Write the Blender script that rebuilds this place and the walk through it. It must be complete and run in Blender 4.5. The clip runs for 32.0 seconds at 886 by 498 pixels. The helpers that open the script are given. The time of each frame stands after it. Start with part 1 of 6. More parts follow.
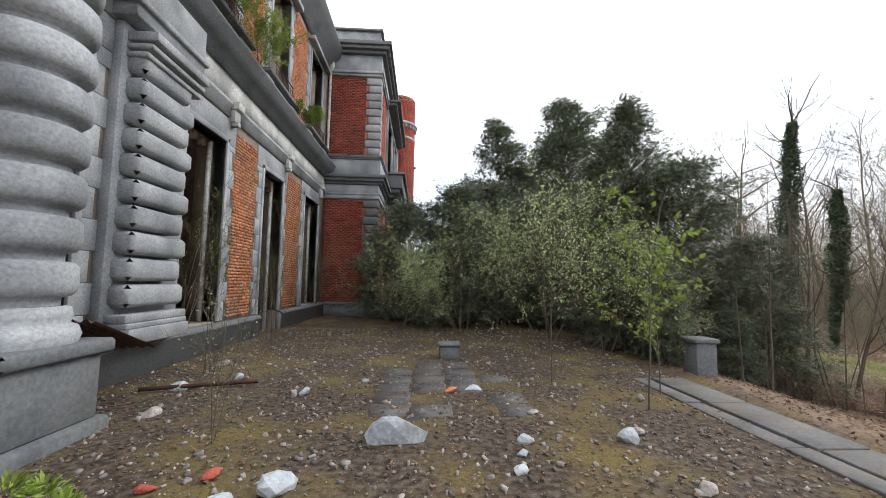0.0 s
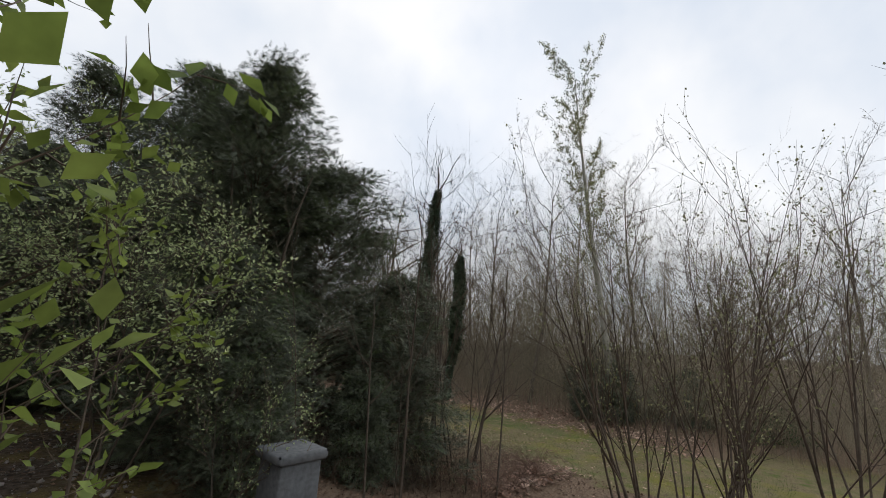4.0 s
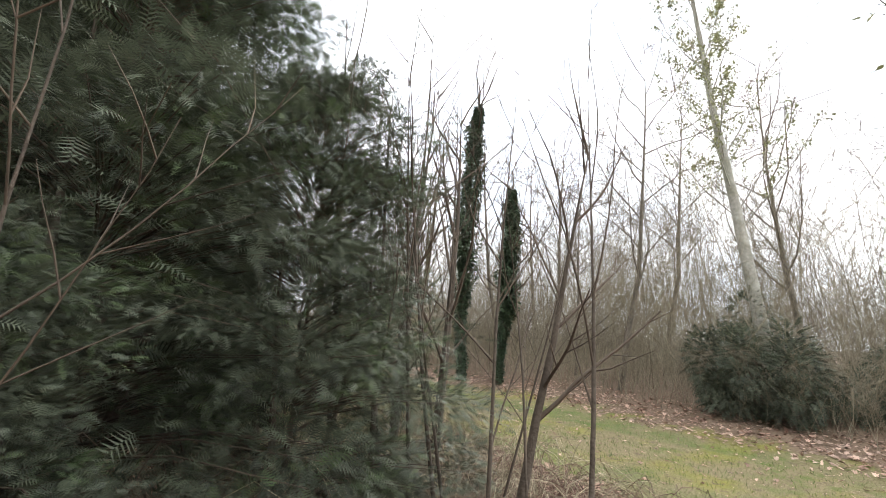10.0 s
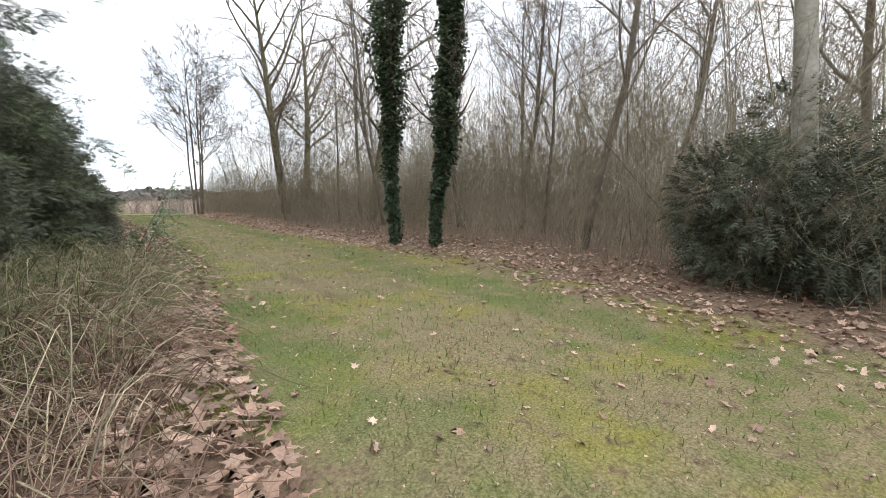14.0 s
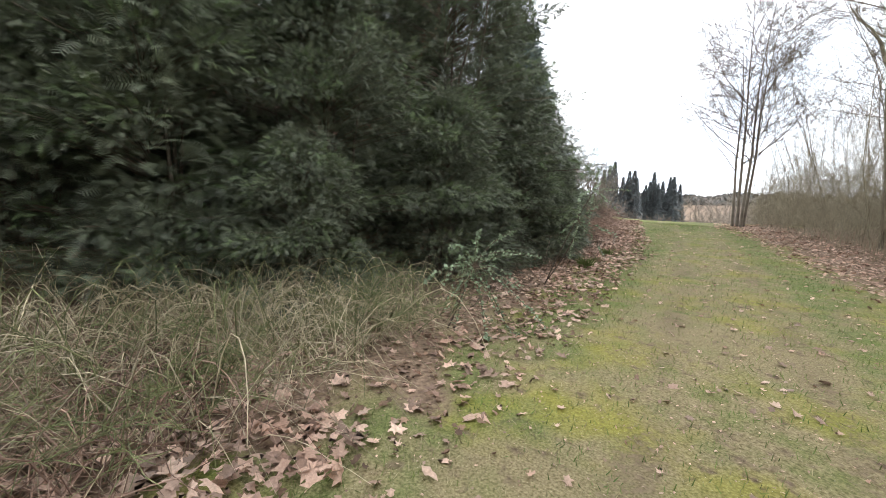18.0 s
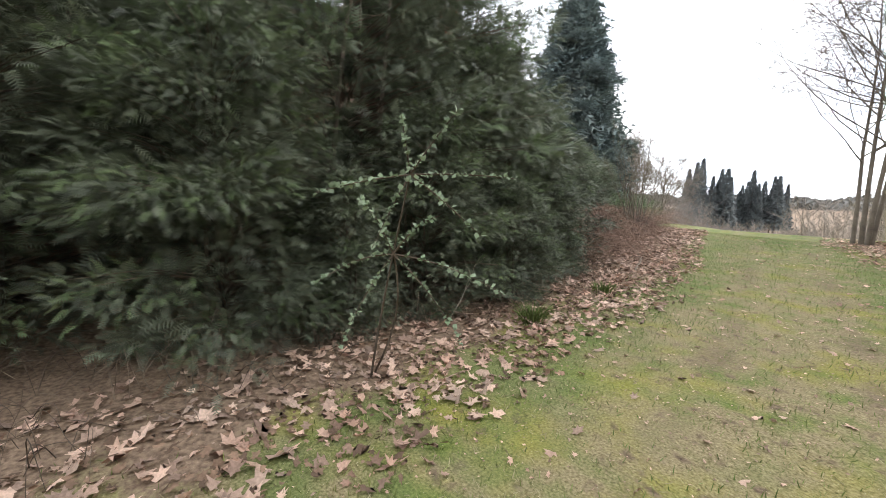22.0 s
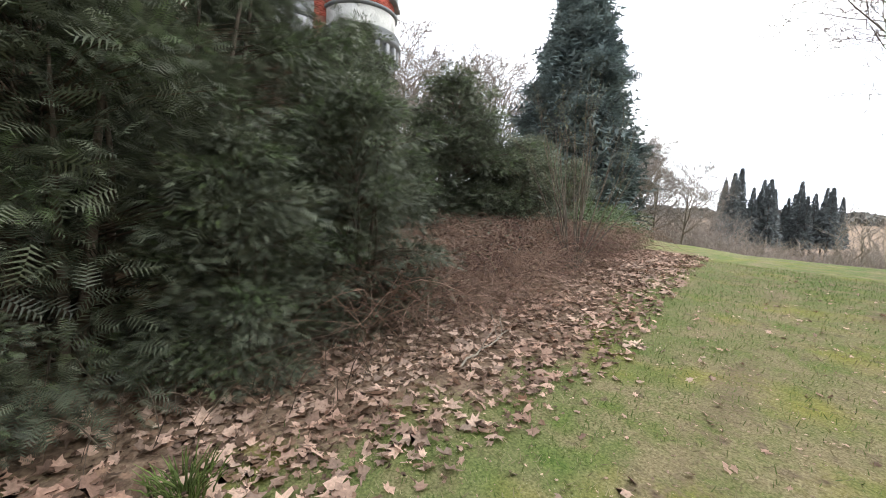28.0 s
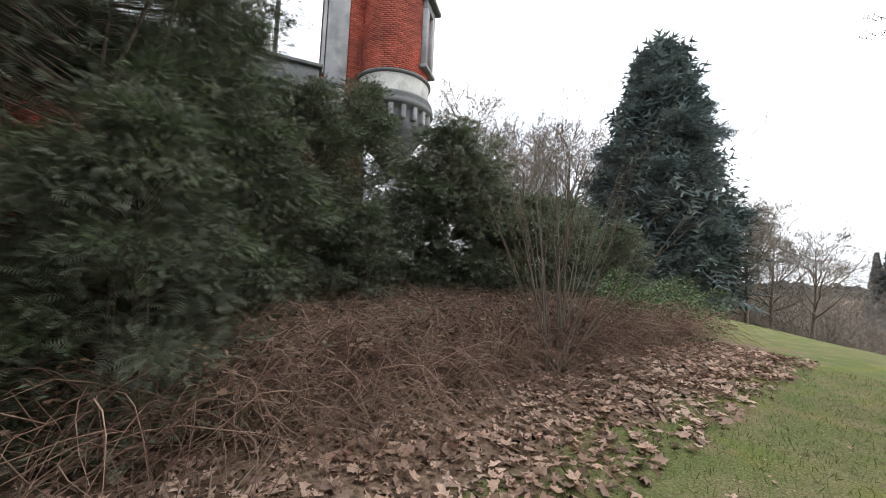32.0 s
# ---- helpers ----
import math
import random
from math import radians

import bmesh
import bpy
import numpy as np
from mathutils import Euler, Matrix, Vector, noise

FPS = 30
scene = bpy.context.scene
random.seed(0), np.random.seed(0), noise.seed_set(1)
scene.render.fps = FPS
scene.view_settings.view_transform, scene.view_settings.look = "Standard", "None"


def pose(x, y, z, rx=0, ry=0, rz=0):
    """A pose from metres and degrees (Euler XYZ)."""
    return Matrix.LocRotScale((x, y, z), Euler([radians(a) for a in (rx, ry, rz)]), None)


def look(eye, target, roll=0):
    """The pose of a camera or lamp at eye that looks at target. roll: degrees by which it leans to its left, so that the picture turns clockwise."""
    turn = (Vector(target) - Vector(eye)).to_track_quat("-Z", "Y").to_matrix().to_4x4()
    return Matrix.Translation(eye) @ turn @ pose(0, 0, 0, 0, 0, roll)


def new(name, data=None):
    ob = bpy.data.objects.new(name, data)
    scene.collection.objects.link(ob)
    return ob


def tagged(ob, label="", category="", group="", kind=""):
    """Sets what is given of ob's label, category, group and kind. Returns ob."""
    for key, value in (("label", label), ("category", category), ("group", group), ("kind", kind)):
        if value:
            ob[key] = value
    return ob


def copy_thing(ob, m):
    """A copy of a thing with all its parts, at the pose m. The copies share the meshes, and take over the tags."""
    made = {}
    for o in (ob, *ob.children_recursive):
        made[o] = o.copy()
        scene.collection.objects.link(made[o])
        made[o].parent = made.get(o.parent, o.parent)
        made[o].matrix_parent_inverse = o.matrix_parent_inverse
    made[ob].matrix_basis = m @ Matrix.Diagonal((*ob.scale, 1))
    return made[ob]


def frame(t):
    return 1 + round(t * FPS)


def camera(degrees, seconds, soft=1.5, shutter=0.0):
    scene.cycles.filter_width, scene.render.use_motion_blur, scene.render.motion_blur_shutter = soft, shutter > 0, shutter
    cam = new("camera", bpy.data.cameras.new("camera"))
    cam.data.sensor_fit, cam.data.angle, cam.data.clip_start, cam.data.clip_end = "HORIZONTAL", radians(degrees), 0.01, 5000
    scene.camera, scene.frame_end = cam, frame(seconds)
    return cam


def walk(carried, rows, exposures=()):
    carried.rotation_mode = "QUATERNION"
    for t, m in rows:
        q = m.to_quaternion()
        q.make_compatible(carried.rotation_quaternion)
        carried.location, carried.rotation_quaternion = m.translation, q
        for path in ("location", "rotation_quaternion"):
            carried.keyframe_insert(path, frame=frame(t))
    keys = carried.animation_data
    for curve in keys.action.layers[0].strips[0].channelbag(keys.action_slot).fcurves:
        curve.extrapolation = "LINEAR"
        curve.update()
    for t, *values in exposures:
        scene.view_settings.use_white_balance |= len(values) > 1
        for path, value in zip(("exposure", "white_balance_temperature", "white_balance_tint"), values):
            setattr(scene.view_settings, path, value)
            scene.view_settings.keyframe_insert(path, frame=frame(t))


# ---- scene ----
cam = camera(96.5, 32.0, soft=0.9)
PATH = [
    (0, (0.000, -0.000, 1.489), (0.104, 1.990, 1.657), 0.9),
    (0.5, (0.392, 0.514, 1.465), (0.600, 2.493, 1.665), 1.4),
    (1, (0.660, 1.024, 1.449), (0.923, 2.997, 1.637), 2.0),
    (1.5, (1.048, 1.500, 1.456), (1.327, 3.464, 1.710), 1.7),
    (2, (1.566, 2.055, 1.533), (2.162, 3.941, 1.831), 1.9),
    (2.5, (2.020, 2.423, 1.561), (3.021, 4.132, 1.837), 2.6),
    (3, (2.350, 2.811, 1.525), (3.816, 4.138, 1.828), 4.0),
    (3.5, (2.650, 3.111, 1.525), (4.097, 4.438, 1.907), 3.5),
    (5.5, (4.116, 4.551, 1.465), (5.566, 5.793, 2.062), 2.9),
    (6, (4.476, 4.869, 1.435), (5.999, 6.072, 1.915), 3.4),
    (6.5, (4.838, 5.158, 1.383), (6.339, 6.475, 1.506), 2.9),
    (7, (5.204, 5.421, 1.303), (6.516, 6.904, 1.586), 2.9),
    (7.5, (5.572, 5.660, 1.203), (6.430, 7.455, 1.407), 2.9),
    (8, (5.944, 5.875, 1.088), (6.521, 7.786, 1.219), 2.9),
    (8.5, (6.320, 6.070, 0.966), (6.980, 7.957, 0.997), 2.9),
    (9, (6.699, 6.245, 0.841), (7.892, 7.850, 0.866), 2.9),
    (9.5, (7.083, 6.402, 0.722), (8.562, 7.748, 0.785), 2.9),
    (10, (7.471, 6.543, 0.614), (8.675, 8.089, 1.012), 2.7),
    (10.5, (7.865, 6.661, 0.526), (9.078, 8.195, 0.946), 2.9),
    (11, (8.263, 6.759, 0.447), (9.647, 8.181, 0.691), 2.9),
    (11.5, (8.663, 6.832, 0.378), (9.992, 8.327, 0.432), 2.9),
    (12, (9.069, 6.880, 0.330), (10.444, 8.316, 0.117), 0.9),
    (12.5, (9.478, 6.904, 0.305), (11.165, 7.905, -0.084), 3.0),
    (13, (9.976, 7.101, 0.351), (11.609, 8.165, -0.097), 0.4),
    (13.5, (10.819, 7.346, 0.282), (12.305, 8.638, -0.071), 0.9),
    (14, (11.817, 7.524, 0.241), (12.948, 9.151, -0.028), 0.3),
    (14.5, (12.527, 7.912, 0.244), (13.333, 9.738, 0.129), 0.6),
    (15, (13.031, 8.513, 0.250), (13.448, 10.466, 0.152), -0.3),
    (15.5, (13.370, 9.177, 0.259), (13.430, 11.176, 0.207), -0.3),
    (17.5, (13.965, 11.857, 0.354), (12.789, 13.456, 0.114), 0.6),
    (18, (13.894, 12.495, 0.313), (12.669, 14.053, 0.045), 0.6),
    (18.5, (13.846, 13.138, 0.326), (12.519, 14.601, 0.013), 0.8),
    (19, (13.823, 13.734, 0.336), (12.567, 15.261, 0.042), 1.4),
    (19.5, (13.879, 14.338, 0.314), (12.583, 15.836, 0.034), 1.4),
    (20, (13.820, 15.022, 0.310), (12.607, 16.586, 0.023), 1.7),
    (20.5, (13.778, 15.602, 0.289), (12.532, 17.139, -0.006), 1.6),
    (21, (13.735, 16.189, 0.299), (12.322, 17.568, -0.022), 1.4),
    (21.5, (13.722, 16.723, 0.328), (12.296, 18.093, 0.033), 1.5),
    (22, (13.828, 17.264, 0.318), (12.345, 18.577, 0.039), 1.3),
    (22.5, (13.813, 17.873, 0.321), (12.373, 19.235, 0.048), 1.6),
    (23, (13.859, 18.413, 0.279), (12.447, 19.804, 0.013), 1.6),
    (23.5, (13.851, 18.967, 0.262), (12.410, 20.323, -0.031), 1.5),
    (24, (13.763, 19.514, 0.284), (12.334, 20.885, 0.002), 1.8),
    (24.5, (13.764, 20.019, 0.279), (12.249, 21.298, 0.013), 1.2),
    (25, (13.636, 20.555, 0.256), (12.096, 21.802, -0.011), 1.1),
    (25.5, (13.557, 20.947, 0.224), (11.951, 22.109, -0.037), 0.8),
    (26, (13.619, 21.395, 0.244), (11.919, 22.419, -0.008), 0.4),
    (26.5, (13.496, 21.873, 0.238), (11.919, 23.079, -0.004), 1.3),
    (28.5, (13.054, 23.632, 0.281), (11.454, 24.815, 0.074), 1.8),
    (29, (13.090, 24.059, 0.295), (11.397, 25.106, 0.105), 1.4),
    (29.5, (13.078, 24.442, 0.312), (11.420, 25.545, 0.123), 1.3),
    (30, (13.026, 24.748, 0.287), (11.544, 26.086, 0.172), 1.6),
    (30.5, (12.942, 25.088, 0.273), (11.446, 26.413, 0.179), 2.0),
    (31, (12.763, 25.437, 0.280), (11.178, 26.657, 0.217), 2.4),
    (31.5, (12.675, 25.811, 0.284), (10.966, 26.849, 0.330), 2.7),
    (32, (12.667, 26.173, 0.319), (10.843, 26.987, 0.433), 2.8),
]

EXPO = [(0, 0.1), (1, -0.05), (2, -0.55), (3, -0.9), (5.5, -1.2), (6.2, -1.2), (7, -1.4), (7.5, -0.8), (8.2, -0.05), (9, 0.5),
        (10.5, 0.55), (12, 0.35), (13, 0.25), (16, 0.32), (19, 0.6), (26, 0.65), (29, 0.5), (30.5, 0.32), (32, 0.0)]
walk(cam, [(t, look(eye, target, roll)) for t, eye, target, roll in PATH], exposures=EXPO)

# ---- sky and light: a bright overcast spring day ----
world = bpy.data.worlds.new("overcast_sky")
scene.world = world
world.use_nodes = True
wn, wl = world.node_tree.nodes, world.node_tree.links
bg = wn["Background"]
sky = wn.new("ShaderNodeTexSky")
sky.sky_type, sky.sun_disc = "NISHITA", False
sky.sun_elevation, sky.sun_rotation = radians(37), radians(54)
wtc = wn.new("ShaderNodeTexCoord")
cl = wn.new("ShaderNodeTexNoise")
cl.inputs["Scale"].default_value, cl.inputs["Detail"].default_value = 2.2, 6
wl.new(wtc.outputs["Generated"], cl.inputs["Vector"])
cr = wn.new("ShaderNodeValToRGB")
cr.color_ramp.elements[0].position, cr.color_ramp.elements[1].position = 0.36, 0.6
cr.color_ramp.elements[0].color = (9.0, 9.9, 11.2, 1)
cr.color_ramp.elements[1].color = (12.5, 12.6, 12.8, 1)
wl.new(cl.outputs["Fac"], cr.inputs["Fac"])
wm = wn.new("ShaderNodeMix")
wm.data_type = "RGBA"
wm.inputs["Factor"].default_value = 0.88
wl.new(sky.outputs["Color"], wm.inputs["A"])
wl.new(cr.outputs["Color"], wm.inputs["B"])
wl.new(wm.outputs["Result"], bg.inputs["Color"])
bg.inputs["Strength"].default_value = 0.18
sun = new("sun", bpy.data.lights.new("sun", "SUN"))
sun.data.energy, sun.data.angle, sun.data.color = 1.5, radians(14), (1.0, 0.96, 0.9)
sun.matrix_world = look((55, 40, 52), (0, 0, 0))

# ---- plan ----
FX = -4.4          # face of the long facade
PY = 17.46         # side face of the pavilion
PX = -2.06         # front face of the pavilion
LAWN = -1.2        # lawn below the terrace


def smooth(a, b, v):
    t = np.clip((v - a) / (b - a), 0, 1)
    return t * t * (3 - 2 * t)


def bumps(x, y):
    return (0.5 * np.sin(x * 0.9 + 1.3 * np.sin(y * 0.7)) + 0.3 * np.sin(y * 1.7 + x * 0.6 + 1.0)
            + 0.2 * np.sin(x * 3.1 - y * 2.3))


def track_x(y):
    """Centre line of the grass track."""
    return np.interp(y, [5, 10, 16, 22, 28, 34, 42], [14.9, 14.5, 13.95, 13.4, 12.5, 11.4, 9.8])


def left_edge(y):
    """Where the grass ends and the leaf litter begins, on the mansion's side."""
    return np.interp(y, [5, 11, 14, 17, 19.5, 22, 25, 27, 29, 31.5, 34, 37], [12.2, 12.15, 11.85, 11.6, 11.25, 11.05, 10.95, 10.7, 10.1, 9.5, 8.9, 7.6])


def right_edge(y):
    """The same on the side of the wood."""
    return np.interp(y, [-5, 6, 10, 14, 20, 28, 33, 40], [16.4, 16.6, 17.0, 17.3, 16.2, 14.7, 13.2, 12.6])


def ground_z(x, y):
    """Height of the ground: terrace, bank, lawn, crest of the track, fields."""
    x, y = np.asarray(x, float), np.asarray(y, float)
    ease = 2.2 * smooth(23, 28, y)
    bank = np.maximum(smooth(4.35 - ease, 9.6 - ease, x), smooth(31.5, 38, y))
    z = LAWN * bank
    z = z + 0.28 * bank * smooth(24, 34, y) - (2.4 * smooth(0, 16, y - 36 - 0.8 * np.clip(9 - x, 0, 60)) + 4.4 * smooth(50, 110, y)) * bank
    z = z + 0.35 * smooth(16.3, 20, x) * smooth(2, 10, y) * (1 - smooth(40, 60, y))
    z = z + 6.0 * smooth(140, 420, np.hypot(x, y)) * smooth(60, 200, y)
    flat = smooth(1.2, 2.4, np.abs(x - track_x(y)))
    z = z + bumps(x, y) * np.where(x < 4.3, 0.012, 0.035) * (0.35 + 0.65 * flat)
    mound = np.exp(-((x - 7.4) / 2.2) ** 2 - ((y - 29) / 4.5) ** 2) * 0.25
    return z + mound


def gz(x, y):
    return float(ground_z(x, y))


# ---- mesh helpers ----
def arrays_mesh(name, verts, faces):
    """A mesh from an (n, 3) array and an (m, k) array of corners."""
    verts, faces = np.asarray(verts, np.float32), np.asarray(faces, np.int32)
    me = bpy.data.meshes.new(name)
    me.vertices.add(len(verts))
    me.vertices.foreach_set("co", verts.ravel())
    k = faces.shape[1]
    me.loops.add(faces.size)
    me.loops.foreach_set("vertex_index", faces.ravel())
    me.polygons.add(len(faces))
    me.polygons.foreach_set("loop_start", np.arange(0, faces.size, k, dtype=np.int32))
    me.polygons.foreach_set("loop_total", np.full(len(faces), k, np.int32))
    me.update(calc_edges=True)
    return me


class Buf:
    """Collects quads and triangles (a triangle repeats no corner: stored apart)."""
    def __init__(self):
        self.v, self.q, self.n = [], [], 0

    def add(self, verts, faces):
        verts, faces = np.asarray(verts, float), np.asarray(faces, int)
        self.v.append(verts)
        self.q.append(faces + self.n)
        self.n += len(verts)

    def mesh(self, name):
        k = self.q[0].shape[1]
        return arrays_mesh(name, np.concatenate(self.v), np.concatenate([f for f in self.q if f.shape[1] == k]))

    def box(self, x0, x1, y0, y1, z0, z1, cut=0.0):
        """A box; cut chamfers all its edges towards the middle of each face."""
        lo, hi = np.array([x0, y0, z0], float), np.array([x1, y1, z1], float)
        if cut <= 0:
            c = np.array([[i, j, k] for i in (0, 1) for j in (0, 1) for k in (0, 1)])
            self.add(lo + c * (hi - lo), [[0, 1, 3, 2], [4, 6, 7, 5], [0, 4, 5, 1], [2, 3, 7, 6], [0, 2, 6, 4], [1, 5, 7, 3]])
            return
        verts, faces, ids = [], [], {}
        for i in (0, 1):
            for j in (0, 1):
                for k in (0, 1):
                    s = np.array([i, j, k])
                    for a in range(3):
                        p = np.where(s == 0, lo + cut, hi - cut)
                        p[a] = hi[a] if s[a] else lo[a]
                        ids[i, j, k, a] = len(verts)
                        verts.append(p)
        for a in range(3):
            b, c = (a + 1) % 3, (a + 2) % 3
            for s in (0, 1):
                ring = []
                for u, w in ((0, 0), (1, 0), (1, 1), (0, 1)):
                    key = [0, 0, 0]
                    key[a], key[b], key[c] = s, u, w
                    ring.append(ids[(*key, a)])
                faces.append(ring if s else ring[::-1])
        for a in range(3):
            b, c = (a + 1) % 3, (a + 2) % 3
            for u in (0, 1):
                for w in (0, 1):
                    k0, k1 = [0, 0, 0], [0, 0, 0]
                    k0[a], k1[a] = 0, 1
                    k0[b] = k1[b] = u
                    k0[c] = k1[c] = w
                    ring = [ids[(*k0, b)], ids[(*k1, b)], ids[(*k1, c)], ids[(*k0, c)]]
                    faces.append(ring if u != w else ring[::-1])
        self.add(verts, faces)

    def tube(self, pts, radii, sides=5):
        """A tapered tube along a line of points."""
        pts, radii = np.asarray(pts, float), np.asarray(radii, float)
        d = np.gradient(pts, axis=0)
        d /= np.linalg.norm(d, axis=1)[:, None] + 1e-9
        ref = np.array([0, 0, 1.0]) if abs(d[0][2]) < 0.9 else np.array([1.0, 0, 0])
        u = np.cross(d, ref)
        u /= np.linalg.norm(u, axis=1)[:, None] + 1e-9
        w = np.cross(d, u)
        a = np.arange(sides) * 2 * np.pi / sides
        ring = pts[:, None] + radii[:, None, None] * (np.cos(a)[None, :, None] * u[:, None] + np.sin(a)[None, :, None] * w[:, None])
        n = len(pts)
        i, j = np.meshgrid(np.arange(n - 1), np.arange(sides), indexing="ij")
        k = (j + 1) % sides
        f = np.stack([i * sides + j, i * sides + k, (i + 1) * sides + k, (i + 1) * sides + j], -1).reshape(-1, 4)
        self.add(ring.reshape(-1, 3), f)

    def tubes(self, pts, radii, sides=3):
        """Many tapered tubes at once: pts (n, k, 3), radii (n, k)."""
        pts, radii = np.asarray(pts, float), np.asarray(radii, float)
        n, k, _ = pts.shape
        d = np.gradient(pts, axis=1)
        d /= np.linalg.norm(d, axis=2)[..., None] + 1e-9
        ref = np.where(np.abs(d[:, :1, 2:3]) < 0.9, np.array([0, 0, 1.0]), np.array([1.0, 0, 0]))
        u = np.cross(d, np.broadcast_to(ref, d.shape))
        u /= np.linalg.norm(u, axis=2)[..., None] + 1e-9
        w = np.cross(d, u)
        a = np.arange(sides) * 2 * np.pi / sides
        ring = pts[:, :, None] + radii[:, :, None, None] * (np.cos(a)[:, None] * u[:, :, None] + np.sin(a)[:, None] * w[:, :, None])
        i, j = np.meshgrid(np.arange(k - 1), np.arange(sides), indexing="ij")
        m = (j + 1) % sides
        f = np.stack([i * sides + j, i * sides + m, (i + 1) * sides + m, (i + 1) * sides + j], -1).reshape(-1, 4)
        f = f[None] + (np.arange(n) * k * sides)[:, None, None]
        self.add(ring.reshape(-1, 3), f.reshape(-1, 4))

    def lathe(self, cx, cy, profile, sides=28, a0=0.0, a1=2 * np.pi):
        """Turns a profile of (radius, z) round an upright axis."""
        whole = a1 - a0 > 6.28
        a = np.linspace(a0, a1, sides + 1)[: sides if whole else sides + 1]
        p = np.array(profile, float)
        v = np.stack([cx + p[:, None, 0] * np.cos(a), cy + p[:, None, 0] * np.sin(a), p[:, None, 1] + 0 * a], -1)
        m = len(a)
        i, j = np.meshgrid(np.arange(len(p) - 1), np.arange(m if whole else m - 1), indexing="ij")
        k = (j + 1) % m
        self.add(v.reshape(-1, 3), np.stack([i * m + j, i * m + k, (i + 1) * m + k, (i + 1) * m + j], -1).reshape(-1, 4))

    def sweep_y(self, section, y0, y1):
        """A moulding: a closed section of (x, z) drawn along y."""
        s = np.array(section, float)
        n = len(s)
        v = np.concatenate([np.c_[s[:, 0], np.full(n, y, float), s[:, 1]] for y in (y0, y1)])
        i = np.arange(n)
        j = (i + 1) % n
        self.add(v, np.stack([i, j, j + n, i + n], -1))

    def sweep_x(self, section, x0, x1):
        """The same along x, with a section of (y, z)."""
        s = np.array(section, float)
        n = len(s)
        v = np.concatenate([np.c_[np.full(n, x, float), s] for x in (x0, x1)])
        i = np.arange(n)
        j = (i + 1) % n
        self.add(v, np.stack([j, i, i + n, j + n], -1))


# ---- materials ----
def mat(name, c1, c2, scale=3.0, fine=40.0, rough=0.85, bump=0.3, vary=0.0, piece=0.0, metal=0.0, through_light=0.0,
        dirt=None, dirt_scale=1.2, dirt_amount=0.5, spec=0.3):
    """Two colours mixed by a coarse noise, darkened by a fine one; dirt: a third colour in patches.
    vary: lightness that changes from island to island, piece: from object to object."""
    m = bpy.data.materials.new(name)
    m.use_nodes = True
    n, l = m.node_tree.nodes, m.node_tree.links
    b = n["Principled BSDF"]
    tc = n.new("ShaderNodeTexCoord")
    def noise_of(s, detail=4.0):
        t = n.new("ShaderNodeTexNoise")
        t.inputs["Scale"].default_value, t.inputs["Detail"].default_value = s, detail
        l.new(tc.outputs["Object"], t.inputs["Vector"])
        return t
    def mix(fac, a, bb, kind="MIX"):
        x = n.new("ShaderNodeMix")
        x.data_type, x.blend_type = "RGBA", kind
        for sock, val in ((x.inputs["Factor"], fac), (x.inputs["A"], a), (x.inputs["B"], bb)):
            if isinstance(val, (int, float)):
                sock.default_value = val
            elif isinstance(val, tuple):
                sock.default_value = (*val, 1)
            else:
                l.new(val, sock)
        return x.outputs["Result"]
    def ramp(src, lo, hi):
        r = n.new("ShaderNodeMapRange")
        r.inputs["From Min"].default_value, r.inputs["From Max"].default_value = lo, hi
        l.new(src, r.inputs["Value"])
        return r.outputs["Result"]
    coarse, grain = noise_of(scale), noise_of(fine, 6.0)
    col = mix(ramp(coarse.outputs["Fac"], 0.35, 0.65), c1, c2)
    if dirt:
        patch = noise_of(dirt_scale, 7.0)
        f = n.new("ShaderNodeMath")
        f.operation = "MULTIPLY"
        f.inputs[1].default_value = dirt_amount
        l.new(ramp(patch.outputs["Fac"], 0.45, 0.62), f.inputs[0])
        col = mix(f.outputs["Value"], col, dirt)
    g = ramp(grain.outputs["Fac"], 0.2, 0.8)
    gr = n.new("ShaderNodeMapRange")
    gr.inputs["To Min"].default_value, gr.inputs["To Max"].default_value = 0.65, 1.25
    l.new(g, gr.inputs["Value"])
    col = mix(1.0, col, gr.outputs["Result"], "MULTIPLY")
    for amount, node, out in ((vary, "ShaderNodeNewGeometry", "Random Per Island"), (piece, "ShaderNodeObjectInfo", "Random")):
        if amount:
            src = n.new(node)
            r = n.new("ShaderNodeMapRange")
            r.inputs["To Min"].default_value, r.inputs["To Max"].default_value = 1 - amount, 1 + amount
            l.new(src.outputs[out], r.inputs["Value"])
            col = mix(1.0, col, r.outputs["Result"], "MULTIPLY")
    l.new(col, b.inputs["Base Color"])
    b.inputs["Roughness"].default_value, b.inputs["Metallic"].default_value = rough, metal
    b.inputs["Specular IOR Level"].default_value = spec
    if bump:
        bp = n.new("ShaderNodeBump")
        bp.inputs["Strength"].default_value, bp.inputs["Distance"].default_value = bump, 0.02
        l.new(grain.outputs["Fac"], bp.inputs["Height"])
        l.new(bp.outputs["Normal"], b.inputs["Normal"])
    if through_light:
        t = n.new("ShaderNodeBsdfTranslucent")
        l.new(col, t.inputs["Color"])
        ms = n.new("ShaderNodeMixShader")
        ms.inputs["Fac"].default_value = through_light
        l.new(b.outputs["BSDF"], ms.inputs[1])
        l.new(t.outputs["BSDF"], ms.inputs[2])
        l.new(ms.outputs["Shader"], n["Material Output"].inputs["Surface"])
    return m


